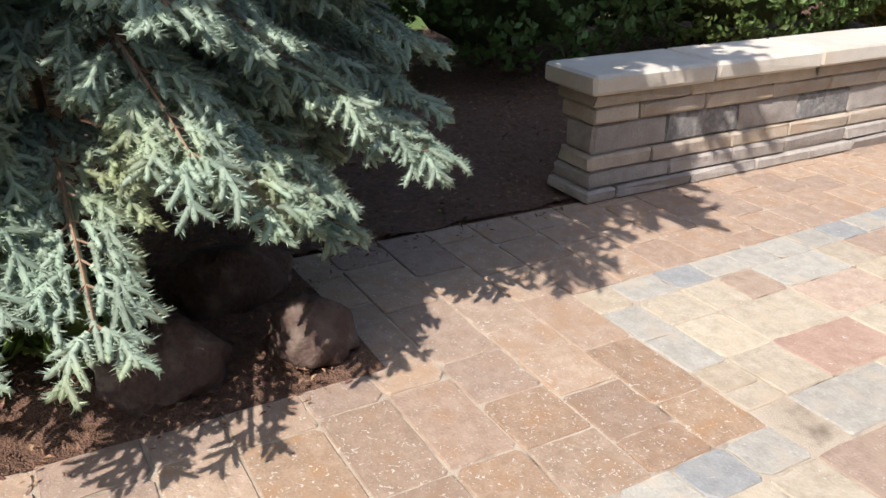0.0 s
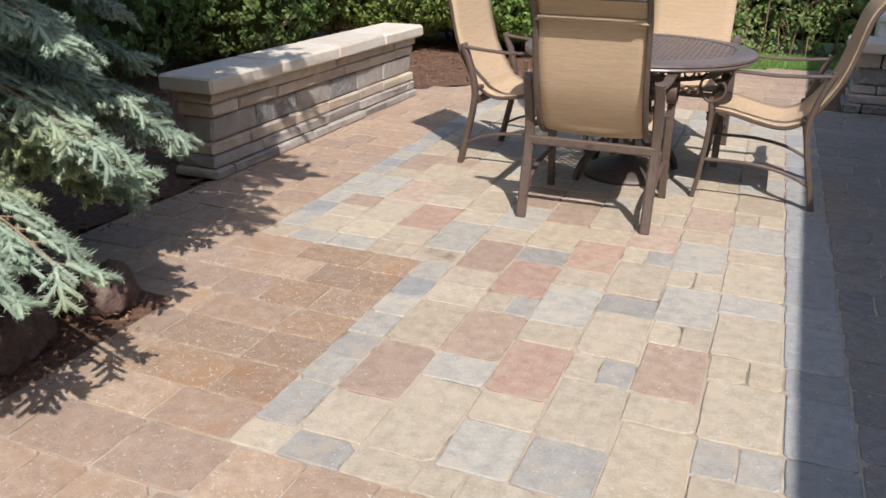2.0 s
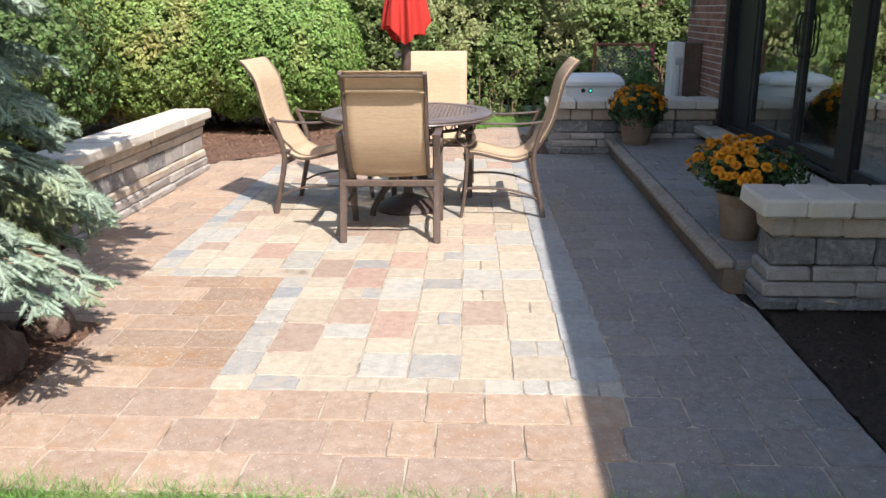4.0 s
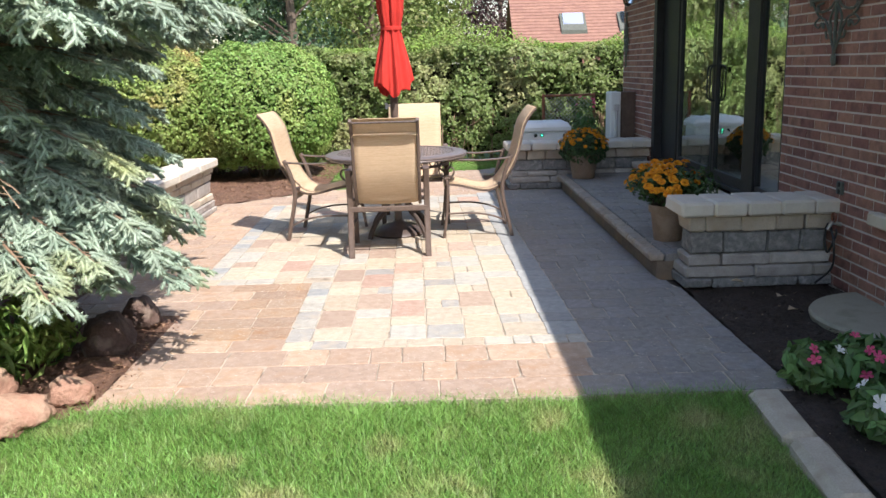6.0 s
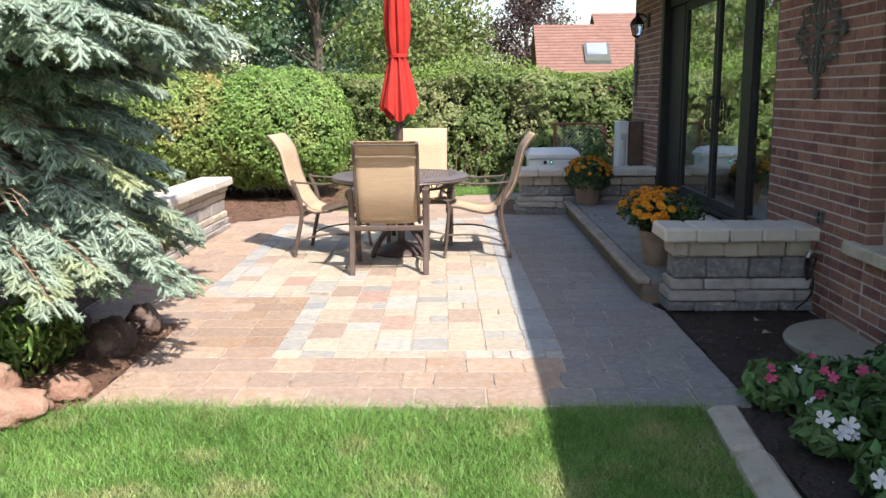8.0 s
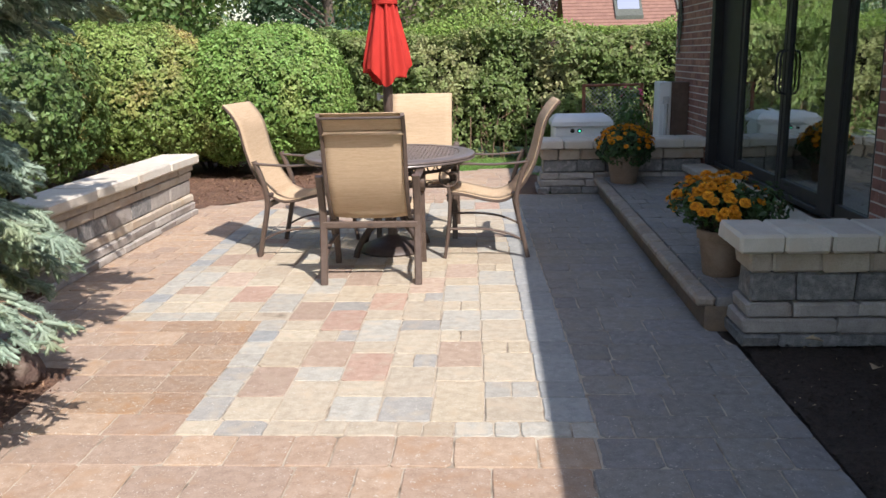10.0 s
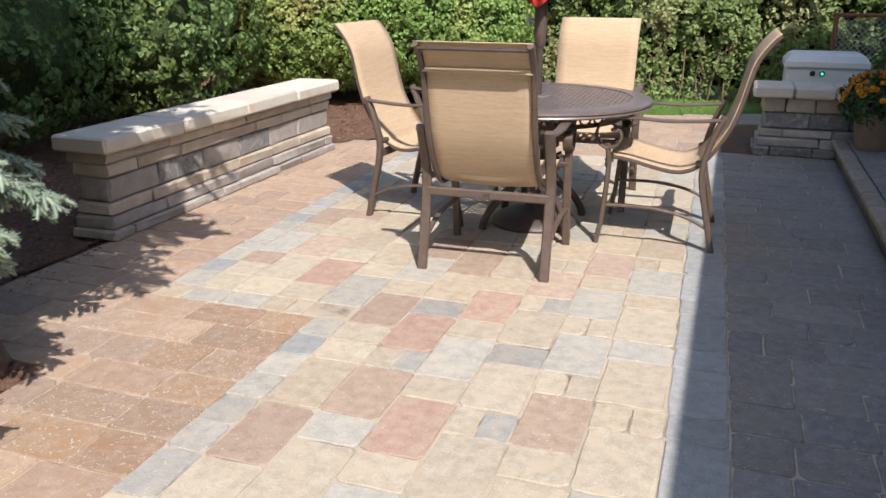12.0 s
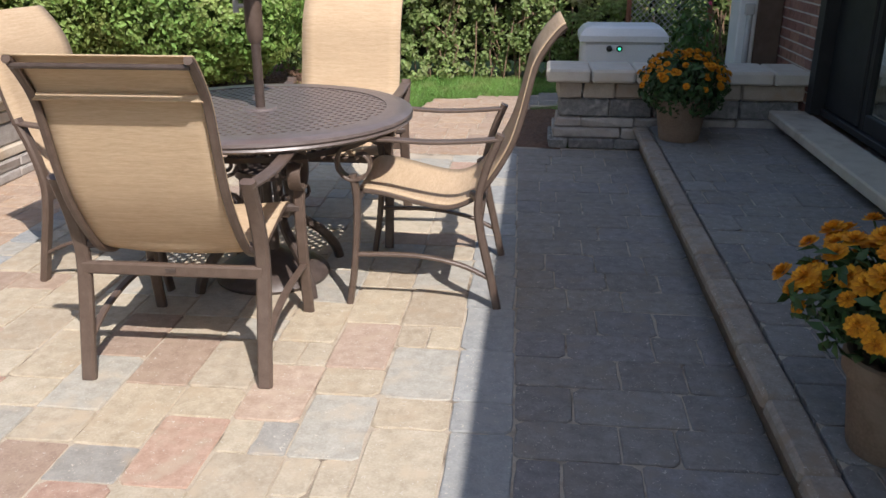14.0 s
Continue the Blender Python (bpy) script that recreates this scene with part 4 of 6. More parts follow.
part("base", Shape().lathe([(0.235, 0.0), (0.24, 0.015), (0.225, 0.035), (0.18, 0.06), (0.12, 0.085), (0.06, 0.10), (0.035, 0.12), (0.03, 0.30), (0.02, 0.32)], 40).mesh("umbrella_base", M_METALD, True), umb, "heavy dark domed umbrella base")


# ---- potted mums ----
def flower_head(name, r, mat, gen):
    """A pompom of petals in three rings."""
    v, f = [], []
    for rad, tilt, n, z in ((1.0, 0.1, 15, 0.0), (0.86, 0.4, 14, 0.08), (0.66, 0.75, 12, 0.16), (0.42, 1.1, 9, 0.22)):
        for i in range(n):
            a = i / n * 6.283 + gen.uniform(-0.15, 0.15)
            c, s = math.cos(a), math.sin(a)
            w = r * 0.25
            k = len(v)
            for d, u, h in ((0.1, 0, 0), (0.78, 1, 0.6), (1.0, 0, 1.0), (0.78, -1, 0.6)):
                q = d * r * rad
                v.append((c * q * math.cos(tilt) - s * w * u, s * q * math.cos(tilt) + c * w * u, z * r + q * math.sin(tilt) * h))
            f += [(k, k + 1, k + 2), (k, k + 2, k + 3)]
    me = bpy.data.meshes.new(name)
    me.from_pydata(v, [], f)
    me.materials.append(mat)
    return me


HEADS = [flower_head("flower", r, M_PETAL, random.Random(i)) for i, r in enumerate((0.027, 0.023, 0.030, 0.019))]
CORE = Shape().lathe([(0.008, 0.0), (0.009, 0.008), (0.005, 0.012)], 8).mesh("flower_heart", M_CORE, True)


def potted_mum(label, x, y, z, pot_r, pot_h, r, rz, n, seed, loose=False):
    gen = np.random.default_rng(seed)
    p = thing("potted_mum", label, "potted plant", pose(x, y, z), group="potted mums")
    prof = [(pot_r * 0.72, 0), (pot_r * 0.76, 0.01), (pot_r * 0.95, pot_h * 0.78), (pot_r * 1.06, pot_h * 0.8), (pot_r * 1.08, pot_h * 0.98), (pot_r * 1.02, pot_h), (pot_r * 0.92, pot_h * 0.99), (pot_r * 0.9, pot_h * 0.9)]
    part("pot", Shape().lathe(prof, 40).mesh("pot", M_POT, True), p, "tan clay pot")
    c = (0, 0, pot_h + rz * 0.35)
    lobes = [(np.clip(gen.normal(0, 0.4, 2), -0.55, 0.55), gen.uniform(0.36, 0.54)) for _ in range(9)] if loose else [((0.0, 0.0), 1.0)]
    for (u, w), q in lobes:
        m = (u * r * 0.9, w * r * 0.9, c[2] + (gen.uniform(-0.05, 0.45) * rz if loose else 0))
        at, out = on_ellipsoid(m, (r * q, r * q, rz * q * (1.15 if loose else 1)), 2600 // len(lobes), gen, depth=0.6, lump=0.12, floor=pot_h * 0.6)
        part("foliage", leaf_mesh("foliage", at, out, 0.045, M_MUM, gen, aspect=0.45), p, "dark green leaves")
    # dark lump for the stems and the shade between the leaves
    part("stem_mass", blob("stem_mass", c, (r * 0.55, r * 0.55, rz * 0.62), M_INNERSHADE, seed=seed, sub=3, lumps=0.3), p)
    k = 0
    while k < n:
        d = Vector(gen.normal(0, 1, 3)).normalized()
        if d.z < 0.05 or gen.random() > 0.25 + d.z or (loose and d.x > 0.1 and gen.random() < 0.62):
            continue
        q = Vector(c) + Vector((d.x * r, d.y * r, d.z * rz)) * (gen.uniform(0.86, 1.10) if loose else gen.uniform(0.95, 1.1))
        turn = (d + Vector((0, -0.25, 0.5))).to_track_quat("Z", "Y").to_matrix().to_4x4()
        part("flower", HEADS[int(gen.integers(4))], p, "", Matrix.Translation(q) @ turn @ Matrix.Rotation(gen.uniform(0, 6), 4, "Z") @ Matrix.Scale(1.22 if loose else 1.0, 4))
        if loose:
            root = Vector((d.x * r * 0.35, d.y * r * 0.35, c[2]))
            part("stem", Shape().sweep([root, root.lerp(q, 0.6) + Vector((0, 0, 0.02)), q], ring(0.003, 5), up=(0.3, 1, 0.1)).mesh("stem", M_MUM), p)
        k += 1
    return p


potted_mum("golden chrysanthemums in a tan clay pot beside the pier wall", 1.665, 3.74, 0.16, 0.13, 0.26, 0.30, 0.22, 84, 3, True)
potted_mum("rusty-gold chrysanthemums in a tan clay pot on the landing", 1.66, 7.12, 0.16, 0.16, 0.27, 0.26, 0.19, 110, 5)


# ---- boulders, edging, slab ----
def boulder(label, x, y, r, mat, seed, rz=0):
    """A glacial stone: a lumpy body worn flat on a few faces."""
    me = blob("boulder", (0, 0, 0), r, mat, shrink=1.0, lumps=0.20, sub=4, seed=seed, flat=0.55)
    rnd = random.Random(seed)
    for k in range(8):
        d = Vector((rnd.gauss(0, 1), rnd.gauss(0, 1), rnd.uniform(-0.1, 1.2))).normalized()
        reach = rnd.uniform(0.74, 0.88)
        for v in me.vertices:
            over = (v.co.x / r[0]) * d.x + (v.co.y / r[1]) * d.y + (v.co.z / r[2]) * d.z - reach
            if over > 0:
                v.co -= Vector((d.x * r[0], d.y * r[1], d.z * r[2])) * over * 0.92
    solo("boulder", me, label, "boulder", pose(x, y, r[2] * 0.5, 0, 0, rz), group="boulders of the bed")


boulder("rounded dark brown boulder on the mulch", -1.74, 2.15, (0.15, 0.175, 0.125), M_ROCK, 1.3, 10)
boulder("large grey-brown boulder in the spruce's shade", -2.15, 2.45, (0.15, 0.20, 0.13), M_ROCK, 4.1, 15)
boulder("dark boulder at the patio's inner corner", -1.71, 2.56, (0.125, 0.13, 0.115), M_ROCK, 7.7, 0)
boulder("small pink boulder at the lawn's edge", -1.65, 1.44, (0.115, 0.09, 0.08), M_ROCKP, 2.2, 30)
boulder("flat salmon-pink boulder at the lawn's edge", -1.80, 1.17, (0.19, 0.12, 0.09), M_ROCKP, 5.9, 35)
boulder("pale tan boulder beside the lawn", -1.95, 0.90, (0.20, 0.14, 0.09), M_ROCKP, 9.4, 20)
boulder("upright reddish boulder among green leaves", -1.98, 1.42, (0.11, 0.08, 0.12), M_ROCKP, 6.6, 60)

rk = random.Random(5)
for i in range(6):
    s = Shape().box(-0.07, 0.07, -0.235, 0.235, -0.06, 0.035, 0.028)
    s.v = [(x + rk.uniform(-0.006, 0.006), y + rk.uniform(-0.004, 0.004), z + rk.uniform(-0.004, 0.004)) for x, y, z in s.v]
    solo("edging_stone", s.mesh("edging_stone", M_KERB), "pale concrete edging stone between lawn and bed", "edging", pose(1.395 - 0.03 * i - 0.01, 1.04 - 0.475 * i, 0, 0, 0, -3.6), group="edging stones")
solo("round_slab", Shape().lathe([(0.46, -0.03), (0.475, 0.02), (0.465, 0.035), (0.0001, 0.037)], 48).mesh("round_slab", M_SLAB), "round weathered stone slab on the soil", "slab", pose(2.53, 2.22, 0.0))
dl = leaf_mesh("dry_leaf", np.array([[0, 0, 0.0]]), np.array([[0, 0, 1.0]]), 0.13, M_LEAFDRY, np.random.default_rng(2), aspect=0.6, spread=0.1)
for x, y in ((2.02, 2.62), (1.98, 2.35), (1.9, 2.98)):
    solo("fallen_leaf", dl, "dry tan fallen leaf on dark soil", "leaf", pose(x, y, 0.042, 8, 5, x * 400), group="fallen leaves")


# ---- flowers of the east bed ----
def trumpet(name, r, mat):
    """A five-lobed open flower."""
    v, f = [(0, 0, 0)], []
    for i in range(5):
        a = i / 5 * 6.283
        for da, d, h in ((-0.5, 0.35, 0.25), (-0.42, 0.85, 0.42), (0, 1.0, 0.38), (0.42, 0.85, 0.42)):
            v.append((r * d * math.cos(a + da), r * d * math.sin(a + da), r * h))
    for i in range(5):
        k = 1 + i * 4
        n = 1 + (i + 1) % 5 * 4
        f += [(0, k, n), (k, k + 1, k + 2), (k, k + 2, k + 3), (k, k + 3, n)]
    me = bpy.data.meshes.new(name)
    me.from_pydata(v, [], f)
    me.materials.append(mat)
    return me


T_PINK, T_WHITE = trumpet("flower", 0.034, M_PINK), trumpet("flower", 0.037, M_WHITEP)
gf = np.random.default_rng(12)


def bedding_plant(label, x, y, r, h, n, mats, group):
    p = thing("bedding_plant", label, "flower", pose(x, y, 0), group=group)
    at, out = on_ellipsoid((0, 0, h * 0.5), (r, r, h * 0.6), 520, gf, depth=0.8, lump=0.15, floor=0.01)
    part("leaves", leaf_mesh("leaves", at, out, 0.085, M_BEDLEAF, gf, aspect=0.42), p, "glossy dark green leaves")
    for i in range(n):
        d = Vector((gf.normal(-0.35, 0.6), gf.normal(-0.5, 0.6), abs(gf.normal(0.7, 0.4)))).normalized()
        q = Vector((0, 0, h * 0.5)) + Vector((d.x * r, d.y * r, d.z * h * 0.62)) * 1.08
        turn = (d + Vector((-0.1 + gf.normal(0, 0.45), -0.4, 0.2 + gf.normal(0, 0.35)))).to_track_quat("Z", "Y").to_matrix().to_4x4()
        size = gf.uniform(0.75, 1.1)
        part("flower", mats[i % len(mats)], p, "", Matrix.Translation(q) @ turn @ Matrix.Rotation(gf.uniform(0, 6), 4, "Z") @ Matrix.Diagonal((size, size * gf.uniform(0.7, 1.0), size * gf.uniform(0.9, 1.8), 1)))
    return p


for x, y, r, h, n, mats in ((1.66, 1.36, 0.13, 0.17, 4, (T_WHITE, T_PINK)), (1.88, 1.36, 0.16, 0.19, 4, (T_PINK,)), (2.12, 1.28, 0.17, 0.22, 3, (T_PINK, T_WHITE)), (1.70, 0.86, 0.13, 0.16, 5, (T_WHITE,)),
                            (1.98, 0.95, 0.18, 0.22, 4, (T_WHITE, T_PINK)), (2.26, 0.90, 0.17, 0.25, 3, (T_PINK,)), (1.76, 0.42, 0.15, 0.18, 4, (T_PINK, T_WHITE)), (2.08, 0.50, 0.18, 0.22, 4, (T_PINK, T_WHITE)), (2.33, 1.5, 0.14, 0.2, 2, (T_PINK,))):
    bedding_plant("low bedding plant with pink or white trumpet flowers", x, y, r, h, n, mats, "bedding plants")

bedding_plant("dark shrub with red flowers beside the fence", 2.12, 9.55, 0.2, 0.85, 6, (T_PINK,), "shrub by the fence")

for x, y, r, h in ((-2.05, 1.72, 0.22, 0.42), (-2.35, 1.35, 0.25, 0.40), (-1.98, 1.98, 0.13, 0.26)):
    p = thing("leafy_perennial", "bright green leafy perennial beside the boulders", "plant", pose(x, y, 0), group="perennials")
    at, out = on_ellipsoid((0, 0, h * 0.5), (r, r, h * 0.55), 420, gf, depth=0.8, lump=0.2, floor=0.01)
    part("leaves", leaf_mesh("leaves", at, out, 0.095, M_LEAF, gf, aspect=0.26, droop=0.9), p)
    st = Shape()
    for i in range(9):
        st.sweep([(gf.normal(0, 0.03), gf.normal(0, 0.03), 0), (gf.normal(0, r * 0.4), gf.normal(0, r * 0.4), h * 0.8)], ring(0.004, 5), up=(1, 0.2, 0))
    tagged(part("stems", st.mesh("stems", M_BEDLEAF), p), kind="stuff")

# ---- wall fittings ----
lan = thing("wall_lantern", "black carriage lantern on the brick wall", "wall lamp", pose(2.5, 8.15, 2.08))
part("backplate", Shape().box(-0.02, 0.002, -0.055, 0.055, 0.10, 0.26, 0.006).mesh("backplate", M_BLACK), lan)
part("arm", Shape().sweep(smooth_path([(-0.01, 0, 0.20), (-0.08, 0, 0.25), (-0.14, 0, 0.23)]), ring(0.010), up=(0, 1, 0)).mesh("arm", M_BLACK, True), lan)
part("cap", Shape().lathe([(0.085, 0.13), (0.09, 0.14), (0.06, 0.19), (0.02, 0.23), (0.008, 0.27)], 12, (-0.14, 0, 0)).mesh("cap", M_BLACK, True), lan)
part("shade", Shape().lathe([(0.045, 0.0), (0.05, 0.0), (0.08, 0.125), (0.075, 0.125)], 12, (-0.14, 0, 0)).mesh("shade", M_LANTERN, True), lan, "clear glass shade")
part("bulb", Shape().lathe([(0.012, 0.03), (0.014, 0.08), (0.004, 0.12)], 8, (-0.14, 0, 0)).mesh("bulb", M_WHITE, True), lan, "white candle bulb")
for i in range(6):
    a = i / 6 * 6.283
    part("bar", Shape().sweep([(-0.14 + 0.05 * math.cos(a), 0.05 * math.sin(a), -0.005), (-0.14 + 0.084 * math.cos(a), 0.084 * math.sin(a), 0.132)], ring(0.004, 5)).mesh("bar", M_BLACK), lan)
part("foot", Shape().lathe([(0.01, -0.03), (0.05, -0.005), (0.05, 0.003)], 12, (-0.14, 0, 0)).mesh("foot", M_BLACK, True), lan)


def scroll_cross(label, y, z, s, slim=1.0):
    """A wrought ornament of scrolls and leaves, flat on the wall."""
    o = thing("wall_ornament", label, "wall ornament", pose(WX - 0.02, y, z))

    def curl(pts, r=0.0065):
        part("scroll", Shape().sweep(smooth_path([(0, a * s * slim, b * s) for a, b in pts], 5), ring(r * s / 0.5, 6), up=(1, 0, 0)).mesh("scroll", M_VERD, True), o)
    for sx in (-1, 1):
        for sz in (-1, 1):
            curl([(0, 0), (0.08 * sx, 0.10 * sz), (0.20 * sx, 0.13 * sz), (0.24 * sx, 0.06 * sz), (0.17 * sx, 0.04 * sz)])
            curl([(0, 0.05 * sz), (0.07 * sx, 0.20 * sz), (0.05 * sx, 0.36 * sz), (0.10 * sx, 0.40 * sz), (0.12 * sx, 0.33 * sz)])
        curl([(0, 0), (0.32 * sx, 0.0)], 0.008)
    curl([(0, -0.62), (0, 0), (0, 0.60)], 0.009)
    for sx in (-1, 1):
        for sz in (-1, 1):
            curl([(0.32 * sx, 0.02 * sz), (0.22 * sx, 0.17 * sz), (0.13 * sx, 0.22 * sz), (0.06 * sx, 0.38 * sz), (0.01 * sx, 0.52 * sz)], 0.006)
            curl([(0.20 * sx, 0.17 * sz), (0.27 * sx, 0.24 * sz), (0.22 * sx, 0.29 * sz), (0.18 * sx, 0.24 * sz)], 0.005)
    for a, b, k in ((0.33, 0, 0.75), (-0.33, 0, 0.75), (0, 0.62, 0.8), (0, -0.62, 0.9), (0, 0, 0.8), (0.24, 0.1, 0.45), (-0.24, 0.1, 0.45), (0.24, -0.1, 0.45), (-0.24, -0.1, 0.45), (0.16, 0.27, 0.45), (-0.16, 0.27, 0.45), (0.16, -0.27, 0.45), (-0.16, -0.27, 0.45), (0.07, 0.42, 0.4), (-0.07, 0.42, 0.4), (0, -0.5, 0.5)):
        part("leaf", blob("leaf", (0, a * s * slim, b * s), (0.010, 0.062 * s * k, 0.08 * s * k), M_VERD, shrink=1, lumps=0.45, sub=2, seed=a * 9 + b), o)


scroll_cross("green-grey wrought scroll cross hung on the brick", 3.14, 1.76, 0.60, 1.75)
scroll_cross("narrow wrought scroll ornament below the lantern", 8.74, 1.68, 0.50, 0.6)
ol = thing("outlet_box", "grey weatherproof outlet cover on the brick", "outlet", pose(WX, 2.96, 0.62))
part("plate", Shape().box(-0.014, 0.004, -0.04, 0.04, -0.04, 0.04, 0.006).mesh("plate", M_VERD), ol)
for dz in (-0.022, 0.022):
    part("socket", Shape().lathe([(0.016, 0), (0.016, 0.006), (0.010, 0.008)], 12).mesh("socket", M_BLACK, True), ol, "", pose(-0.014, 0, dz, 0, -90, 0))
tap = thing("hose_bib", "small silver garden tap low on the brick", "tap", pose(WX, 2.92, 0.40))
part("spout", Shape().sweep(smooth_path([(0, 0, 0), (-0.06, 0, 0.01), (-0.085, 0, -0.03)]), ring(0.012), up=(0, 1, 0)).mesh("spout", M_WIRE, True), tap)
part("wheel", Shape().sweep([(-0.05, 0.028 * math.cos(a), 0.045 + 0.0 * a + 0.028 * math.sin(a)) for a in [i / 12 * 6.283 for i in range(12)]], ring(0.005, 6), up=(1, 0, 0), closed=True).mesh("wheel", M_RUST, True), tap, "round tap wheel")
cable = Shape().sweep(smooth_path([(2.47, 2.92, 0.37), (2.44, 2.86, 0.34), (2.44, 2.95, 0.22), (2.45, 3.02, 0.3), (2.44, 2.96, 0.40), (2.43, 2.86, 0.30), (2.44, 2.88, 0.14), (2.38, 2.96, 0.02)], 6), ring(0.007, 6), up=(0.3, 1, 0.2))
solo("garden_hose", cable.mesh("garden_hose", M_BLACK, True), "thin black hose looped against the brick", "hose")

gen_ob = thing("standby_generator", "white steel standby generator with rounded lid behind wall", "generator", pose(1.45, 9.05, 0))
part("base", Shape().box(-0.36, 0.36, -0.24, 0.24, -0.05, 0.08, 0.01).mesh("base", M_KERB), gen_ob, "concrete pad")
part("body", Shape().box(-0.33, 0.33, -0.21, 0.21, 0.08, 0.56, 0.03).mesh("body", M_WHITE), gen_ob)
lid = Shape().add([(sx * a, sy * b, z) for z, a, b in ((0.555, 0.35, 0.23), (0.60, 0.35, 0.23), (0.655, 0.31, 0.19), (0.675, 0.27, 0.15)) for sx, sy in ((-1, -1), (1, -1), (1, 1), (-1, 1))],
                  [(j * 4 + i, j * 4 + (i + 1) % 4, j * 4 + 4 + (i + 1) % 4, j * 4 + 4 + i) for j in range(3) for i in range(4)] + [(0, 1, 2, 3), (12, 13, 14, 15)])
part("lid", lid.mesh("lid", M_WHITE), gen_ob, "rounded white lid")
part("knob", Shape().lathe([(0.024, 0), (0.024, 0.012), (0.018, 0.016)], 16).mesh("knob", M_BLACK, True), gen_ob, "black knob", pose(-0.11, -0.21, 0.50, 90, 0, 0))
part("indicator", Shape().lathe([(0.024, 0), (0.024, 0.012), (0.014, 0.016)], 16).mesh("indicator_ring", M_BLACK, True), gen_ob, "", pose(-0.03, -0.21, 0.50, 90, 0, 0))
part("indicator_lamp", Shape().lathe([(0.012, 0.0), (0.012, 0.018), (0.006, 0.02)], 16).mesh("indicator_lamp", M_LED, True), gen_ob, "lit green lamp", pose(-0.03, -0.212, 0.50, 90, 0, 0))

met = thing("meter_cabinet", "pale grey utility cabinet fixed to the house wall", "utility box", pose(2.34, 8.4, 0.3))
part("body", Shape().box(-0.02, 0.16, -0.14, 0.14, 0, 0.745, 0.008).mesh("body", M_WOOD), met, "brown cabinet side")
part("cover", Shape().box(-0.15, -0.022, -0.15, 0.14, 0.0, 0.75, 0.010).mesh("cover", M_WHITE), met, "pale cover")
part("conduit", Shape().sweep([(-0.08, -0.175, 0.0), (-0.08, -0.175, 0.40), (-0.075, -0.155, 0.52)], ring(0.022, 10), up=(0, 1, 0)).mesh("conduit", M_GREYM, True), met, "grey conduit")
part("dial", Shape().box(-0.115, -0.045, -0.175, -0.15, 0.52, 0.60, 0.008).mesh("dial", M_GREYM), met)

fence = thing("chain_link_fence", "rusty-framed chain-link fence before the hedge", "fence")
for x in (1.57, 2.28):
    part("post", Shape().sweep([(x, 9.8, -0.05), (x, 9.8, 0.99)], ring(0.022, 10), up=(0, 1, 0)).mesh("post", M_RUST, True), fence)
part("top_rail", Shape().sweep([(1.55, 9.8, 0.97), (2.30, 9.8, 0.97)], ring(0.018, 10)).mesh("top_rail", M_RUST, True), fence)
wire = Shape()
for k in range(-18, 16):
    for sg in (-1, 1):
        a = 1.57 + k * 0.055
        p0, p1 = (a, 0.0), (a + 0.95, 0.95)
        lo, hi = max(p0[0], 1.57), min(p1[0], 2.28)
        if hi - lo > 0.03:
            z0, z1 = lo - a, hi - a
            if sg < 0:
                lo, hi = 3.85 - lo, 3.85 - hi
            wire.sweep([(lo, 9.8 + 0.004 * sg, z0), (hi, 9.8 + 0.004 * sg, z1)], ring(0.0035, 4), up=(0, 1, 0))
part("mesh_wire", wire.mesh("mesh_wire", M_WIRE), fence, "galvanised diamond mesh")


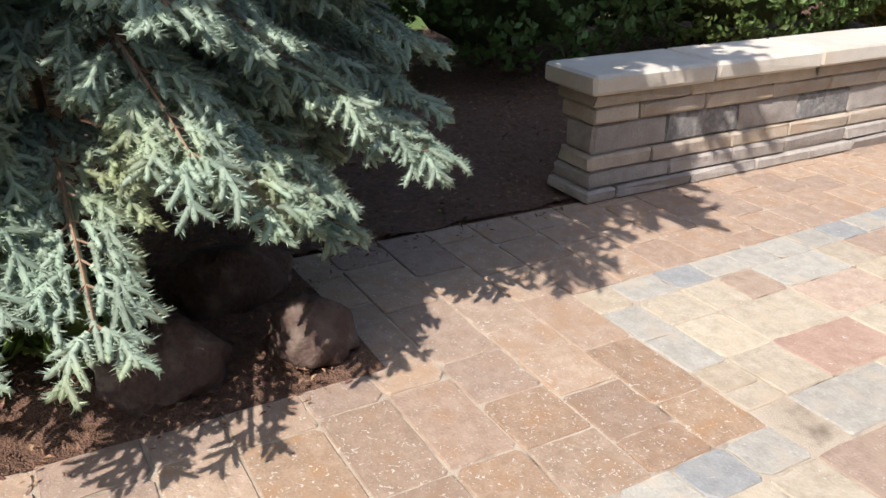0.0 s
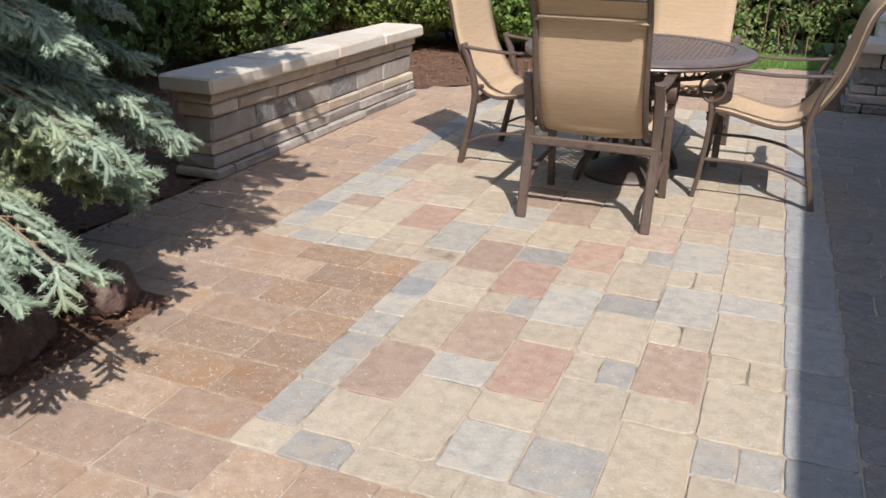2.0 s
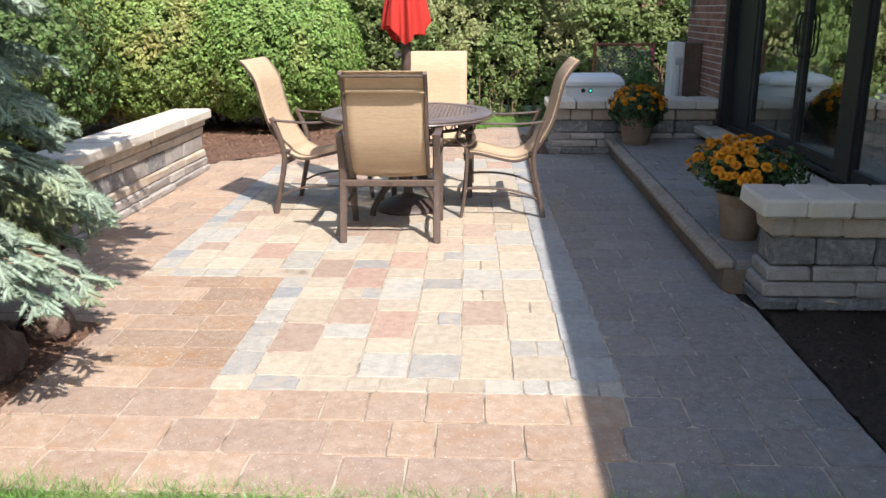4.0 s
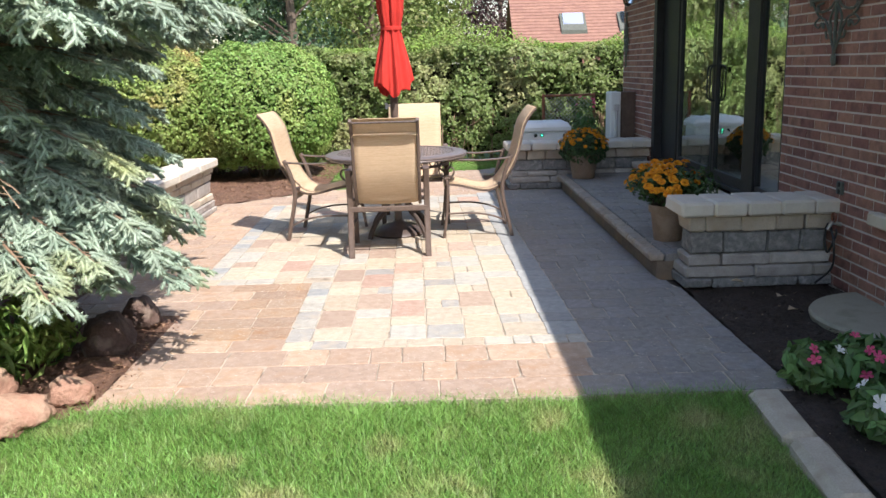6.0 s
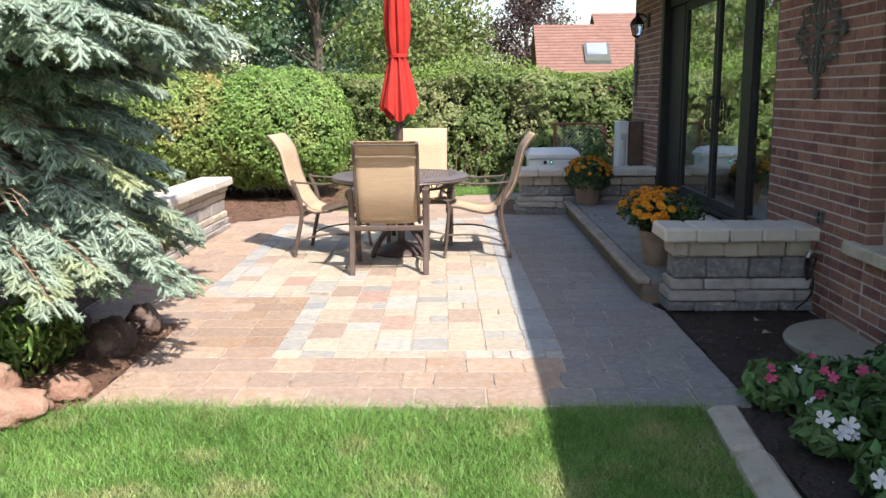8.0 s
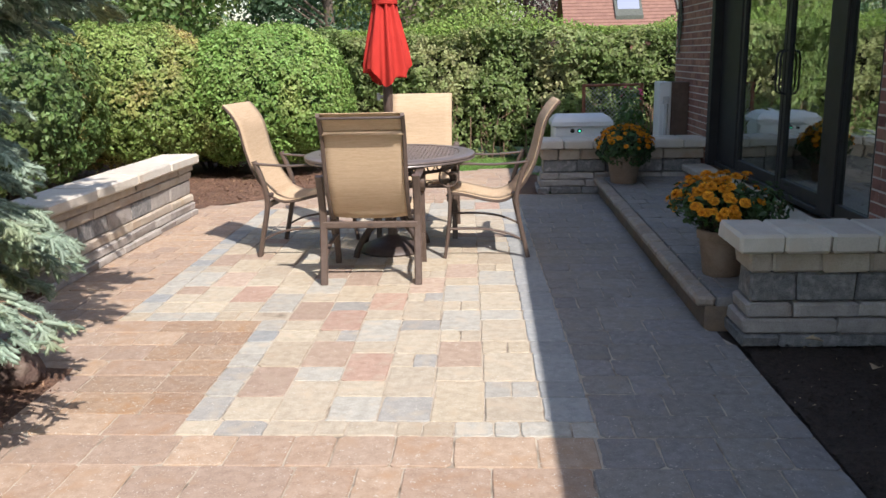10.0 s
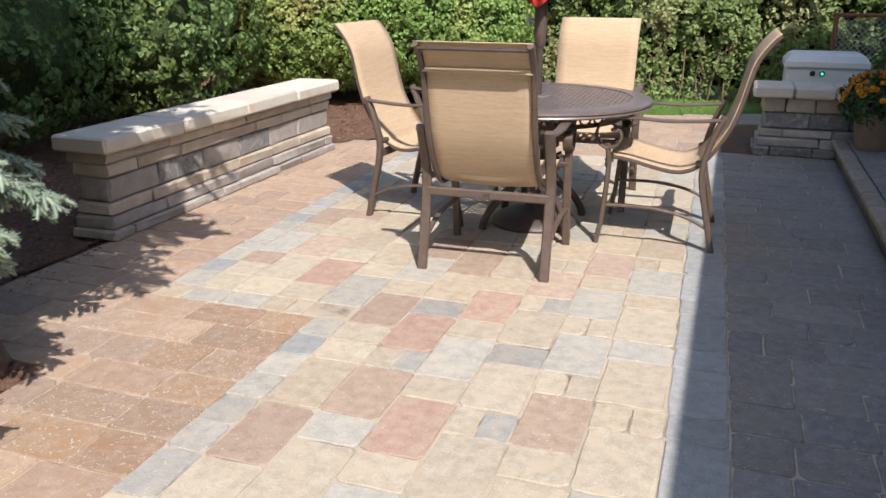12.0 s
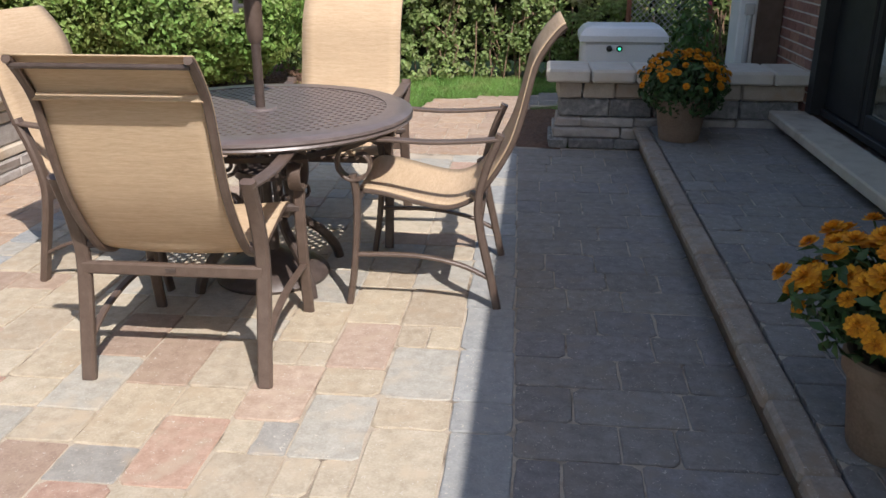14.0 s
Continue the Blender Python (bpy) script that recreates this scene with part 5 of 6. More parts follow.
# ---- blue spruce ----
def spruce(x, y, gen):
    t = thing("blue_spruce", "blue spruce with drooping silvery branches over mulch", "tree", pose(x, y, 0))
    part("trunk", Shape().lathe([(0.15, -0.05), (0.12, 0.15), (0.10, 1.5), (0.075, 3.5), (0.02, 7.4)], 14).mesh("trunk", M_BARK, True), t)
    wood = Shape()
    segs = []

    def brush(a, b, near):
        m = max(1, round((b - a).length / 0.085)) if near else 1
        for i in range(m):
            segs.append((*a.lerp(b, i / m), *a.lerp(b, (i + 1) / m), near))

    tiers = [(0.71, 1.06, 14), (0.80, 1.16, 14), (0.90, 1.24, 14), (1.00, 1.20, 13), (1.12, 1.08, 12), (1.28, 0.92, 11), (1.44, 0.92, 11), (1.58, 1.15, 12), (1.70, 1.50, 16), (1.80, 1.60, 16), (1.92, 1.58, 14), (2.06, 1.5, 12), (2.22, 1.45, 12)]
    z = 2.42
    while z < 7.2:
        tiers.append((z, max(0.15, min(1.68, 1.68 * (7.6 - z) / 3.6)), 12))
        z += 0.24
    for z, spread, n in tiers:
        a0 = gen.uniform(0, 6.28)
        near = z < 2.3
        for i in range(n):
            az = a0 + i / n * 6.283 + gen.uniform(-0.2, 0.2)
            ln = spread * gen.uniform(0.84, 1.06)
            zz = z + gen.uniform(-0.05, 0.05)
            c, s = math.cos(az), math.sin(az)
            east = c > 0.55 and s > -0.35
            bare = 1.05 < z < 1.65 and s < 0.25 and not east
            drop = 0.23 if z < 1.5 else 0.09
            if 1.05 < z < 1.65 and not bare:
                ln = gen.uniform(1.02, 1.18) if east else ln * 1.0
            elif c > 0.1 and s > 0.1:
                ln *= 0.95 if z < 1.1 else 0.98
            elif z > 1.5 and s < 0.1:
                zz += 0.05
                ln *= 0.86 if c < 0.5 else 0.94
            elif z < 0.95 and c > 0.4:
                ln *= 1.12
            if not near and s < 0.4:
                ln = max(0.15, 1.4 * (6.8 - z) / 4.2) * gen.uniform(0.84, 1.06)
            pts = [Vector((c * ln * q, s * ln * q, zz + ln * (0.16 * q - (0.16 + drop) * q * q))) for q in [k / 8 for k in range(9)]]
            wood.sweep(pts, ring(0.011, 4), up=(0, 0, 1), taper=[1.4 - 1.2 * k / 8 for k in range(9)])
            hidden = c < -0.45
            fine = near and not hidden
            count = int(ln * 8.5) + 3 if fine else 9
            start = 0.50 if bare else 0.38
            for k in range(count):
                q = min(start + (1 - start) * (k + 0.5 + gen.uniform(-0.4, 0.4)) / count, 0.99)
                base = pts[int(q * 8)].lerp(pts[min(8, int(q * 8) + 1)], q * 8 % 1)
                for sg in (-1, 1):
                    # a lateral twig: out at an angle, then bowing down at its end
                    turn = az + sg * gen.uniform(0.55, 0.95)
                    l2 = (ln * 0.30 * (1.08 - q) + 0.085) * gen.uniform(0.75, 1.2)
                    mid = base + Vector((math.cos(turn) * l2 * 0.5, math.sin(turn) * l2 * 0.5, -l2 * gen.uniform(0.02, 0.2)))
                    turn -= sg * gen.uniform(0.1, 0.45)
                    tip = mid + Vector((math.cos(turn) * l2 * 0.42, math.sin(turn) * l2 * 0.42, -l2 * gen.uniform(0.12, 0.55)))
                    wood.sweep([base, mid, tip], ring(0.0028, 3), up=(0, 0, 1))
                    if bare and gen.random() < 0.75:
                        continue
                    if not fine:
                        brush(base, tip, False)
                        brush(mid, mid + Vector((math.cos(turn + 0.8) * 0.16, math.sin(turn + 0.8) * 0.16, -0.07)), False)
                        continue
                    brush(base.lerp(mid, 0.35), mid, True)
                    brush(mid, tip, True)
                    # short shoots in a flat fan on both sides, swept towards the tip
                    m = max(2, round(l2 * 0.85 / 0.044))
                    for j in range(m):
                        q2 = 0.25 + (j + 0.5) / m * 1.7
                        b = base.lerp(mid, q2) if q2 < 1 else mid.lerp(tip, min(1, q2 - 1))
                        way = (mid - base if q2 < 1 else tip - mid).normalized()
                        across = way.cross(Vector((0, 0, 1))).normalized()
                        for s2 in (-1, 1):
                            l3 = gen.uniform(0.045, 0.085) * (1.1 - 0.25 * q2)
                            brush(b, b + (way * gen.uniform(0.7, 1.0) + across * s2 * gen.uniform(0.6, 0.95) + Vector((0, 0, gen.uniform(-0.55, 0.05)))).normalized() * l3, True)
            brush(pts[5], pts[8] + (pts[8] - pts[7]).normalized() * 0.06, fine)
    tagged(part("branchwork", wood.mesh("branchwork", M_TWIG), t, "thin brown twigs"), kind="stuff")
    segs = np.array(segs)
    for name, sel, count, nl, nw in (("needles", segs[:, 6] > 0.5, 32, 0.024, 0.0020), ("upper_needles", segs[:, 6] < 0.5, 11, 0.07, 0.015)):
        a, b = segs[sel][:, :3], segs[sel][:, 3:6]
        m = len(a)
        ax = b - a
        ax /= np.linalg.norm(ax, axis=1, keepdims=True) + 1e-9
        u = np.cross(ax, [0.0, 0.1, 1.0])
        u /= np.linalg.norm(u, axis=1, keepdims=True) + 1e-9
        w = np.cross(ax, u)
        q = (np.arange(count) + 0.5) / count
        ang = gen.uniform(0, 6.283, (m, count))
        rad = u[:, None] * np.cos(ang)[..., None] + w[:, None] * np.sin(ang)[..., None]
        root = a[:, None] + (b - a)[:, None] * q[None, :, None]
        way = rad * 0.80 + ax[:, None] * 0.62
        way[..., 2] += 0.16
        tip = root + way * (nl * gen.uniform(0.8, 1.15, (m, count)))[..., None]
        side = np.cross(way, gen.normal(0, 1, (m, count, 3)))
        side /= np.linalg.norm(side, axis=2, keepdims=True) + 1e-9
        v = np.stack([root - side * nw, root + side * nw, tip], 2).reshape(-1, 3)
        f = np.arange(len(v)).reshape(-1, 3)
        # the dense heart of each twig: a four-sided spindle
        fat = nl * 0.40
        ends = [a + (u * math.cos(k * 1.571) + w * math.sin(k * 1.571)) * fat for k in range(4)] + [b + (u * math.cos(k * 1.571) + w * math.sin(k * 1.571)) * fat * 0.75 for k in range(4)] + [b + ax * nl * 0.55]
        core = np.stack(ends, 1).reshape(-1, 3)
        k = len(v) + np.arange(m)[:, None] * 9
        tri = [t3 for q in range(4) for t3 in ([q, (q + 1) % 4, 4 + (q + 1) % 4], [q, 4 + (q + 1) % 4, 4 + q], [4 + q, 4 + (q + 1) % 4, 8])]
        f = np.concatenate([f] + [k + np.array([t3]) for t3 in tri], 0)
        v = np.concatenate([v, core], 0)
        tagged(part(name, array_mesh(name, v, f, M_NEEDLE), t, "silvery blue-green needles"), kind="stuff")


spruce(-2.46, 2.0, np.random.default_rng(21))

# ---- hedges ----
gh = np.random.default_rng(31)


def tufts(at, out, per, spread, gen):
    """Leaves gathered in small tufts round the given places, each turned out from its tuft."""
    n = len(at) * per
    d = gen.normal(0, 1, (n, 3))
    d /= np.linalg.norm(d, axis=1, keepdims=True)
    o = np.repeat(out, per, 0)
    d = np.where((d * o).sum(1, keepdims=True) < -0.2, -d, d)
    k = spread * np.repeat(gen.uniform(0.7, 1.3, len(at)), per) * (0.45 + 0.55 * gen.random(n))
    return np.repeat(at, per, 0) + d * k[:, None], d * 0.75 + o * 0.8


def bush(label, c, r, n, size, mat, name="hedge_bush", power=0.9, seed=1):
    b = thing(name, label, "hedge", pose(c[0], c[1], 0), group="hedge bushes")
    cc = (0, 0, c[2])
    per = 7
    at, out = on_ellipsoid(cc, r, n // per, gh, depth=0.16, lump=0.04, floor=0.18, power=power)
    at, out = tufts(at, out, per, 0.055, gh)
    part("leaves", leaf_mesh("leaves", at, out, size, mat, gh, aspect=0.6, spread=0.5), b)
    # filled dark body, standing for the shaded depth behind the leaves
    part("twig_mass", blob("shaded_inner_leaves", cc, r, M_INLEAFSHADE, shrink=0.80, seed=seed), b)
    for i in range(8):
        a = i / 8 * 6.283
        st = Shape().sweep([(0.12 * math.cos(a), 0.12 * math.sin(a), -0.05), (0.45 * r[0] * math.cos(a), 0.45 * r[1] * math.sin(a), c[2] * 0.9)], ring(0.022, 6), up=(0.3, 0.2, 0.1))
        part("stem", st.mesh("stem", M_BARK), b)


bush("round clipped burning bush with bright green leaves", (-2.35, 9.35, 0.92), (1.05, 0.95, 0.85), 50000, 0.045, M_LEAF, seed=2)
bush("tall rounded bush with leaves turning yellow and rust", (-3.9, 9.1, 0.92), (1.15, 1.0, 0.88), 50000, 0.045, M_LEAFT, seed=3)
bush("low leafy shrub between the round bushes", (-3.15, 9.75, 0.5), (0.75, 0.6, 0.5), 7000, 0.05, M_LEAF, seed=8)
# the west bushes carry part of their shade in the leaf colour
bush("dense green bush behind the seat wall", (-4.7, 7.3, 0.95), (1.15, 1.3, 0.98), 20000, 0.055, M_LEAFSHADE, seed=4)
bush("shaded green bush behind the seat wall", (-4.8, 5.2, 1.0), (1.15, 1.3, 1.05), 13000, 0.065, M_LEAFSHADE, seed=5)
bush("shaded green bush behind the spruce", (-4.9, 3.0, 1.05), (1.1, 1.3, 1.1), 9000, 0.07, M_LEAFSHADE, seed=6)
bush("shaded green bush at the garden's west side", (-5.0, 0.8, 1.1), (1.1, 1.3, 1.15), 7000, 0.08, M_LEAFSHADE, seed=7)

hed = thing("back_hedge", "long clipped privet hedge across the garden's end", "hedge")


def slab_leaves(x0, x1, y0, y1, z1, n, gen):
    f = gen.random(n)
    x = gen.uniform(x0, x1, n)
    front = f < 0.72
    wob = 0.10 * np.sin(x * 3.1) + 0.06 * np.sin(x * 7.3 + 1)
    top = z1 + 0.05 * np.sin(x * 2.3) + 0.04 * np.sin(x * 5.9)
    z = np.where(front, gen.random(n) ** 0.85 * top, top - 0.15 * gen.random(n) ** 2 + 0.03)
    y = np.where(front, y0 + wob + 0.08 * np.sin(z * 5 + x * 2) + 0.42 * gen.random(n) ** 1.4, gen.uniform(y0, y1, n))
    out = np.where(front[:, None], np.array([[0, -1.0, 0.25]]), np.array([[0, -0.2, 1.0]]))
    return np.stack([x, y, z], 1), out


at, out = slab_leaves(-1.9, 3.2, 10.42, 11.4, 1.60, 3700, gh)
at, out = tufts(at, out, 14, 0.072, gh)
part("leaves", leaf_mesh("leaves", at, out, 0.053, M_LEAF2, gh, aspect=0.55, spread=0.5), hed, "small mixed green privet leaves")
# solid dark boxes, standing for twigs and deep shade inside the hedge
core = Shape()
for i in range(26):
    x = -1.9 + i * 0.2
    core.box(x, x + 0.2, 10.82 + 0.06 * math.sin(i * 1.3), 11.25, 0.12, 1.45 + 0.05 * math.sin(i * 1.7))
part("twig_mass", core.mesh("shaded_inner_twigs", M_INNERSHADE), hed)
st = Shape()
for i in range(90):
    x = gh.uniform(-1.9, 3.1)
    y = gh.uniform(10.5, 10.72)
    st.sweep([(x, y, -0.05), (x + gh.normal(0, 0.08), y - 0.02, gh.uniform(0.2, 0.4)), (x + gh.normal(0, 0.10), y - 0.04, gh.uniform(0.4, 0.85))], ring(0.008, 5), up=(0.3, 1, 0.1))
tagged(part("stem_mass", st.mesh("stem_mass", M_TWIG), hed, "brown bare stems"), kind="stuff")
n = 7000
x = gh.uniform(-1.6, 3.2, n)
tall = 0.10 + 0.30 * np.clip(np.sin(x * 1.9 + 0.6) * 0.6 + 0.5, 0, 1) * gh.random(n)
at = np.stack([x, gh.uniform(10.7, 11.3, n), 1.58 + tall * gh.random(n) * 1.3], 1)
tagged(part("young_growth", leaf_mesh("young_growth", at, np.tile([0, -0.5, 0.6], (n, 1)), 0.06, M_LEAFY, gh, aspect=0.4), hed, "pale yellow-green young shoots"), kind="stuff")


# ---- trees and houses beyond ----
def tree(label, x, y, h, r, mat, n, size, seed, low=0.25, name="garden_tree"):
    g = np.random.default_rng(seed)
    t = thing(name, label, "tree", pose(x, y, 0), group="trees beyond the hedge")
    wood = Shape().sweep([(0, 0, -0.1), (0.05, 0.03, h * 0.3), (-0.04, 0.0, h * 0.62), (0, 0, h * 0.85)], ring(0.16, 10), up=(0, 1, 0), taper=[1.2, 0.9, 0.55, 0.2])
    ats, outs = [], []
    clumps = 26
    for i in range(clumps):
        a, q = g.uniform(0, 6.283), low + (1 - low) * (i + g.random()) / clumps
        rr = r * math.sin(min(1, 0.25 + (1 - q) * 1.25) * 1.57) * g.uniform(0.35, 0.85)
        c = (rr * math.cos(a), rr * math.sin(a), h * q * 0.93)
        wood.sweep([(0, 0, c[2] * 0.7), (c[0] * 0.6, c[1] * 0.6, c[2] * 0.92), c], ring(0.045, 6), up=(0.1, 1, 0.2), taper=[1, 0.6, 0.25])
        k = r * g.uniform(0.32, 0.5)
        at, out = on_ellipsoid(c, (k, k, k * 0.8), n // clumps, g, depth=0.7, lump=0.16, floor=0.2)
        ats.append(at)
        outs.append(out)
    part("trunk", wood.mesh("trunk", M_BARK), t)
    part("crown", leaf_mesh("crown", np.concatenate(ats), np.concatenate(outs), size, mat, g, aspect=0.6), t)


tree("broad green tree behind the west hedge", -8.2, 19, 7.5, 3.6, M_TREE4, 15000, 0.17, 41, 0.1)
tree("blue-green tree beyond the hedge", -3.9, 22, 7.5, 2.3, M_TREE2, 16000, 0.15, 42, 0.08)
tree("loose pale green tree beyond the hedge", -1.5, 26, 8.5, 2.7, M_TREE4, 15000, 0.17, 43, 0.1)
tree("dark purple-leaved plum tree beyond the hedge", 3.2, 37, 7.0, 2.3, M_TREE3, 11000, 0.15, 44, 0.25)
tree("tall green tree behind the garden", -13, 14, 9, 4.2, M_TREE1, 12000, 0.22, 45, 0.08)
tree("tall green tree on the west side", -10, 5, 9, 4.0, M_TREE1, 11000, 0.22, 46, 0.08)
tree("mixed green tree west of the lawn", -9, -4, 8, 3.6, M_TREE1, 8000, 0.25, 47, 0.08)
tree("olive-green tree behind the burning bush", -5.6, 16, 5.2, 2.2, M_TREE1, 14000, 0.13, 48, 0.08)
tree("small pale tree at the hedge", -1.2, 16, 3.4, 1.7, M_TREE4, 9000, 0.11, 49, 0.1)
tree("far green tree behind the plum", -5, 42, 9, 6, M_TREE1, 9000, 0.4, 50, 0.05)
tree("far green tree on the horizon", -20, 40, 11, 7, M_TREE4, 9000, 0.45, 51, 0.05)


def neighbour(label, x0, x1, y, z0, z1, depth, skylights):
    hs = thing("neighbour_house", label, "house", group="houses beyond the hedge")
    part("wall", Shape().box(x0 + 0.3, x1 - 0.3, y + 0.4, y + depth * 2 - 0.4, 0, z0 + 0.05).mesh("wall", M_BRICKS), hs)
    rf = Shape()
    rows = 16
    for i in range(rows):
        a, b = i / rows, (i + 1) / rows
        ya, yb = y + depth * a, y + depth * b
        za, zb = z0 + (z1 - z0) * a, z0 + (z1 - z0) * b
        k = x0
        while k < x1:
            e = min(k + 0.5, x1)
            rf.add([(k, ya, za + 0.03), (e, ya, za + 0.03), (e, yb, zb), (k, yb, zb), (k, ya, za), (e, ya, za)], [(0, 1, 2, 3), (0, 4, 5, 1)])
            k = e
    rf.add([(x0, y + depth, z1), (x1, y + depth, z1), (x1, y + depth * 2, z0), (x0, y + depth * 2, z0)], [(0, 1, 2, 3)])
    part("roof", rf.mesh("roof", M_SHINGLE), hs, "red-brown shingle roof")
    gb = Shape().add([(x0 + 0.3, y + 0.3, z0), (x0 + 0.3, y + depth, z1 - 0.1), (x0 + 0.3, y + depth * 2 - 0.3, z0)], [(0, 1, 2)])
    part("gable", gb.mesh("gable", M_WOOD), hs)
    for sx, t0, t1, w in skylights:
        ob = part("skylight", Shape().add([(sx, y + depth * t0, z0 + (z1 - z0) * t0 + 0.14), (sx + w, y + depth * t0, z0 + (z1 - z0) * t0 + 0.14), (sx + w, y + depth * t1, z0 + (z1 - z0) * t1 + 0.14), (sx, y + depth * t1, z0 + (z1 - z0) * t1 + 0.14),
                                              (sx, y + depth * t0, z0 + (z1 - z0) * t0), (sx + w, y + depth * t0, z0 + (z1 - z0) * t0), (sx + w, y + depth * t1, z0 + (z1 - z0) * t1), (sx, y + depth * t1, z0 + (z1 - z0) * t1)],
                                             [(0, 4, 5, 1), (1, 5, 6, 2), (2, 6, 7, 3), (3, 7, 4, 0), (0, 1, 2, 3)]).mesh("skylight", M_VERD), hs, "grey-framed skylight")
        part("pane", Shape().add([(sx + 0.1, y + depth * t0 + 0.1, z0 + (z1 - z0) * t0 + 0.19), (sx + w - 0.1, y + depth * t0 + 0.1, z0 + (z1 - z0) * t0 + 0.19), (sx + w - 0.1, y + depth * t1 - 0.1, z0 + (z1 - z0) * t1 + 0.15), (sx + 0.1, y + depth * t1 - 0.1, z0 + (z1 - z0) * t1 + 0.15)], [(0, 1, 2, 3)]).mesh("pane", M_SKYLIGHT), ob)


neighbour("neighbouring house with red-brown shingle roof and skylights", 3.0, 11.0, 29.0, 2.1, 4.0, 2.0, ((4.8, 0.18, 0.52, 0.95), (6.95, 0.18, 0.52, 0.95)))
neighbour("distant house with red roof", 8.4, 19.0, 48.0, 3.6, 6.3, 4.0, ())


# ---- pavers, last ----
def lay(parent, name, x0, x1, y0, y1, tone, rnd, z=0.0, gap=0.0025, skew=0.0):
    slide = skew * ((y0 + y1) / 2 - 2.04)
    x0, x1 = x0 + slide, x1 + slide
    lx, ly = x1 - x0 - gap * rnd.uniform(0.7, 1.6), y1 - y0 - gap * rnd.uniform(0.7, 1.6)
    me = stone_mesh(name, lx, ly, 0.05, PAVE[tone], rnd)
    part(name, me, parent, "", Matrix.Translation(((x0 + x1) / 2, (y0 + y1) / 2, z + rnd.uniform(-0.002, 0.002))) @ pose(0, 0, 0, rnd.uniform(-0.3, 0.3), rnd.uniform(-0.3, 0.3), rnd.uniform(-0.5, 0.5)))


# the inlay lies in rows of one module; each column names its known stones as row, tone and how many rows it spans
MODULE, FIRST = 0.1716, 2.06
TONES = {"c": "cream", "s": "sand", "r": "rust", "b": "brown", "l": "blue", "d": "dark", "p": "pink"}
COLUMNS = [(-0.81, -0.67, 3.43, "edge", "8d1"), (-0.67, -0.465, 7.0, "", "2b2 4s2 6c1 7c1 8b2 10c1 11l2"), (-0.465, -0.255, 7.0, "", "1c2 3l1 4b2 6d1 7r2 9d1 10s2 12b2 14c1 15l2"),
           (-0.255, -0.05, 7.0, "", "1l1 2c1 3r2 5c1 6l2 8c1 9r2 11s1 12c2"), (-0.05, 0.16, 7.1, "", "1d1 2c2 4d1 5c2 7d1 8c2 10d1 11p2"), (0.16, 0.37, 7.1, "", "1s2 3c1 4b2 6c1 7l2 9c1 10l2 12s1 13p2"), (0.37, 0.60, 7.2, "", "1c1 2l1 3c2 5s1 6c2 8l1 9c2 11s1 12l2"), (0.60, 0.79, 7.3, "edge", ""),
           (-0.87, -0.67, 6.9, "", "8c1 9l2 11c1"), (-1.085, -0.87, 6.85, "", "8l1 9c1 10r2 12c1"), (-1.30, -1.085, 6.8, "", "8c1 9c1 10c2 12p2"), (-1.47, -1.30, 6.8, "", ""), (-1.61, -1.47, 6.75, "edge", "")]


pr = random.Random(17)
inlay_a = tagged(thing("patio_inlay", "inlay of cream, rust and blue-grey tumbled pavers", "paving"), kind="structure")
inlay_b = tagged(thing("patio_inlay", "inlay of cream, rust and blue-grey tumbled pavers round the table", "paving"), kind="structure")
for i, (x0, x1, y1, edge, known) in enumerate(COLUMNS):
    plan = {int(w[:-2]): (TONES[w[-2]], int(w[-1])) for w in known.split()}
    k = 1 if i < 8 else 9
    y = 2.17 if i < 8 else 3.58
    while y < y1 - 0.05:
        if k in plan:
            tone, span = plan[k]
        elif edge:
            tone, span = pr.choice(["blue", "blue", "strip", "blue", "dark", "cream"] if i != 7 else ["strip", "strip", "strip", "blue"]), 1 if i != 7 else pr.choice((1, 2))
        else:
            tone = pr.choice(["cream"] * 6 + ["sand"] * 4 + ["blue"] * 3 + ["brown", "rust"])
            span = 2 if k + 1 not in plan and pr.random() < 0.6 else 1
        k += span
        e = y1 if y1 - (FIRST + MODULE * k) < 0.08 else FIRST + MODULE * k
        parent = inlay_a if y < 4.6 else inlay_b
        if not edge and span == 1 and pr.random() < 0.3:
            xm = x0 + (x1 - x0) * pr.uniform(0.47, 0.53)
            lay(parent, "paver", x0, xm, y, e, tone if tone != "dark" else "cream", pr, skew=SKEW)
            lay(parent, "paver", xm, x1, y, e, tone, pr, skew=SKEW)
        else:
            lay(parent, "paver", x0, x1, y, e, tone, pr, skew=SKEW)
        y = e
for x0, x1, y0, y1 in ((-0.81, 0.79, 2.04, 2.17), (-1.61, -0.87, 3.43, 3.58)):
    x = x0
    while x < x1 - 0.02:
        d = pr.choice([0.10, 0.12, 0.15, 0.19])
        e = x1 if x1 - x - d < 0.08 else x + d
        lay(inlay_a, "paver", x, e, y0, y1, pr.choice(["cream", "sand", "blue", "dark", "blue", "cream"]), pr, skew=SKEW)
        x = e

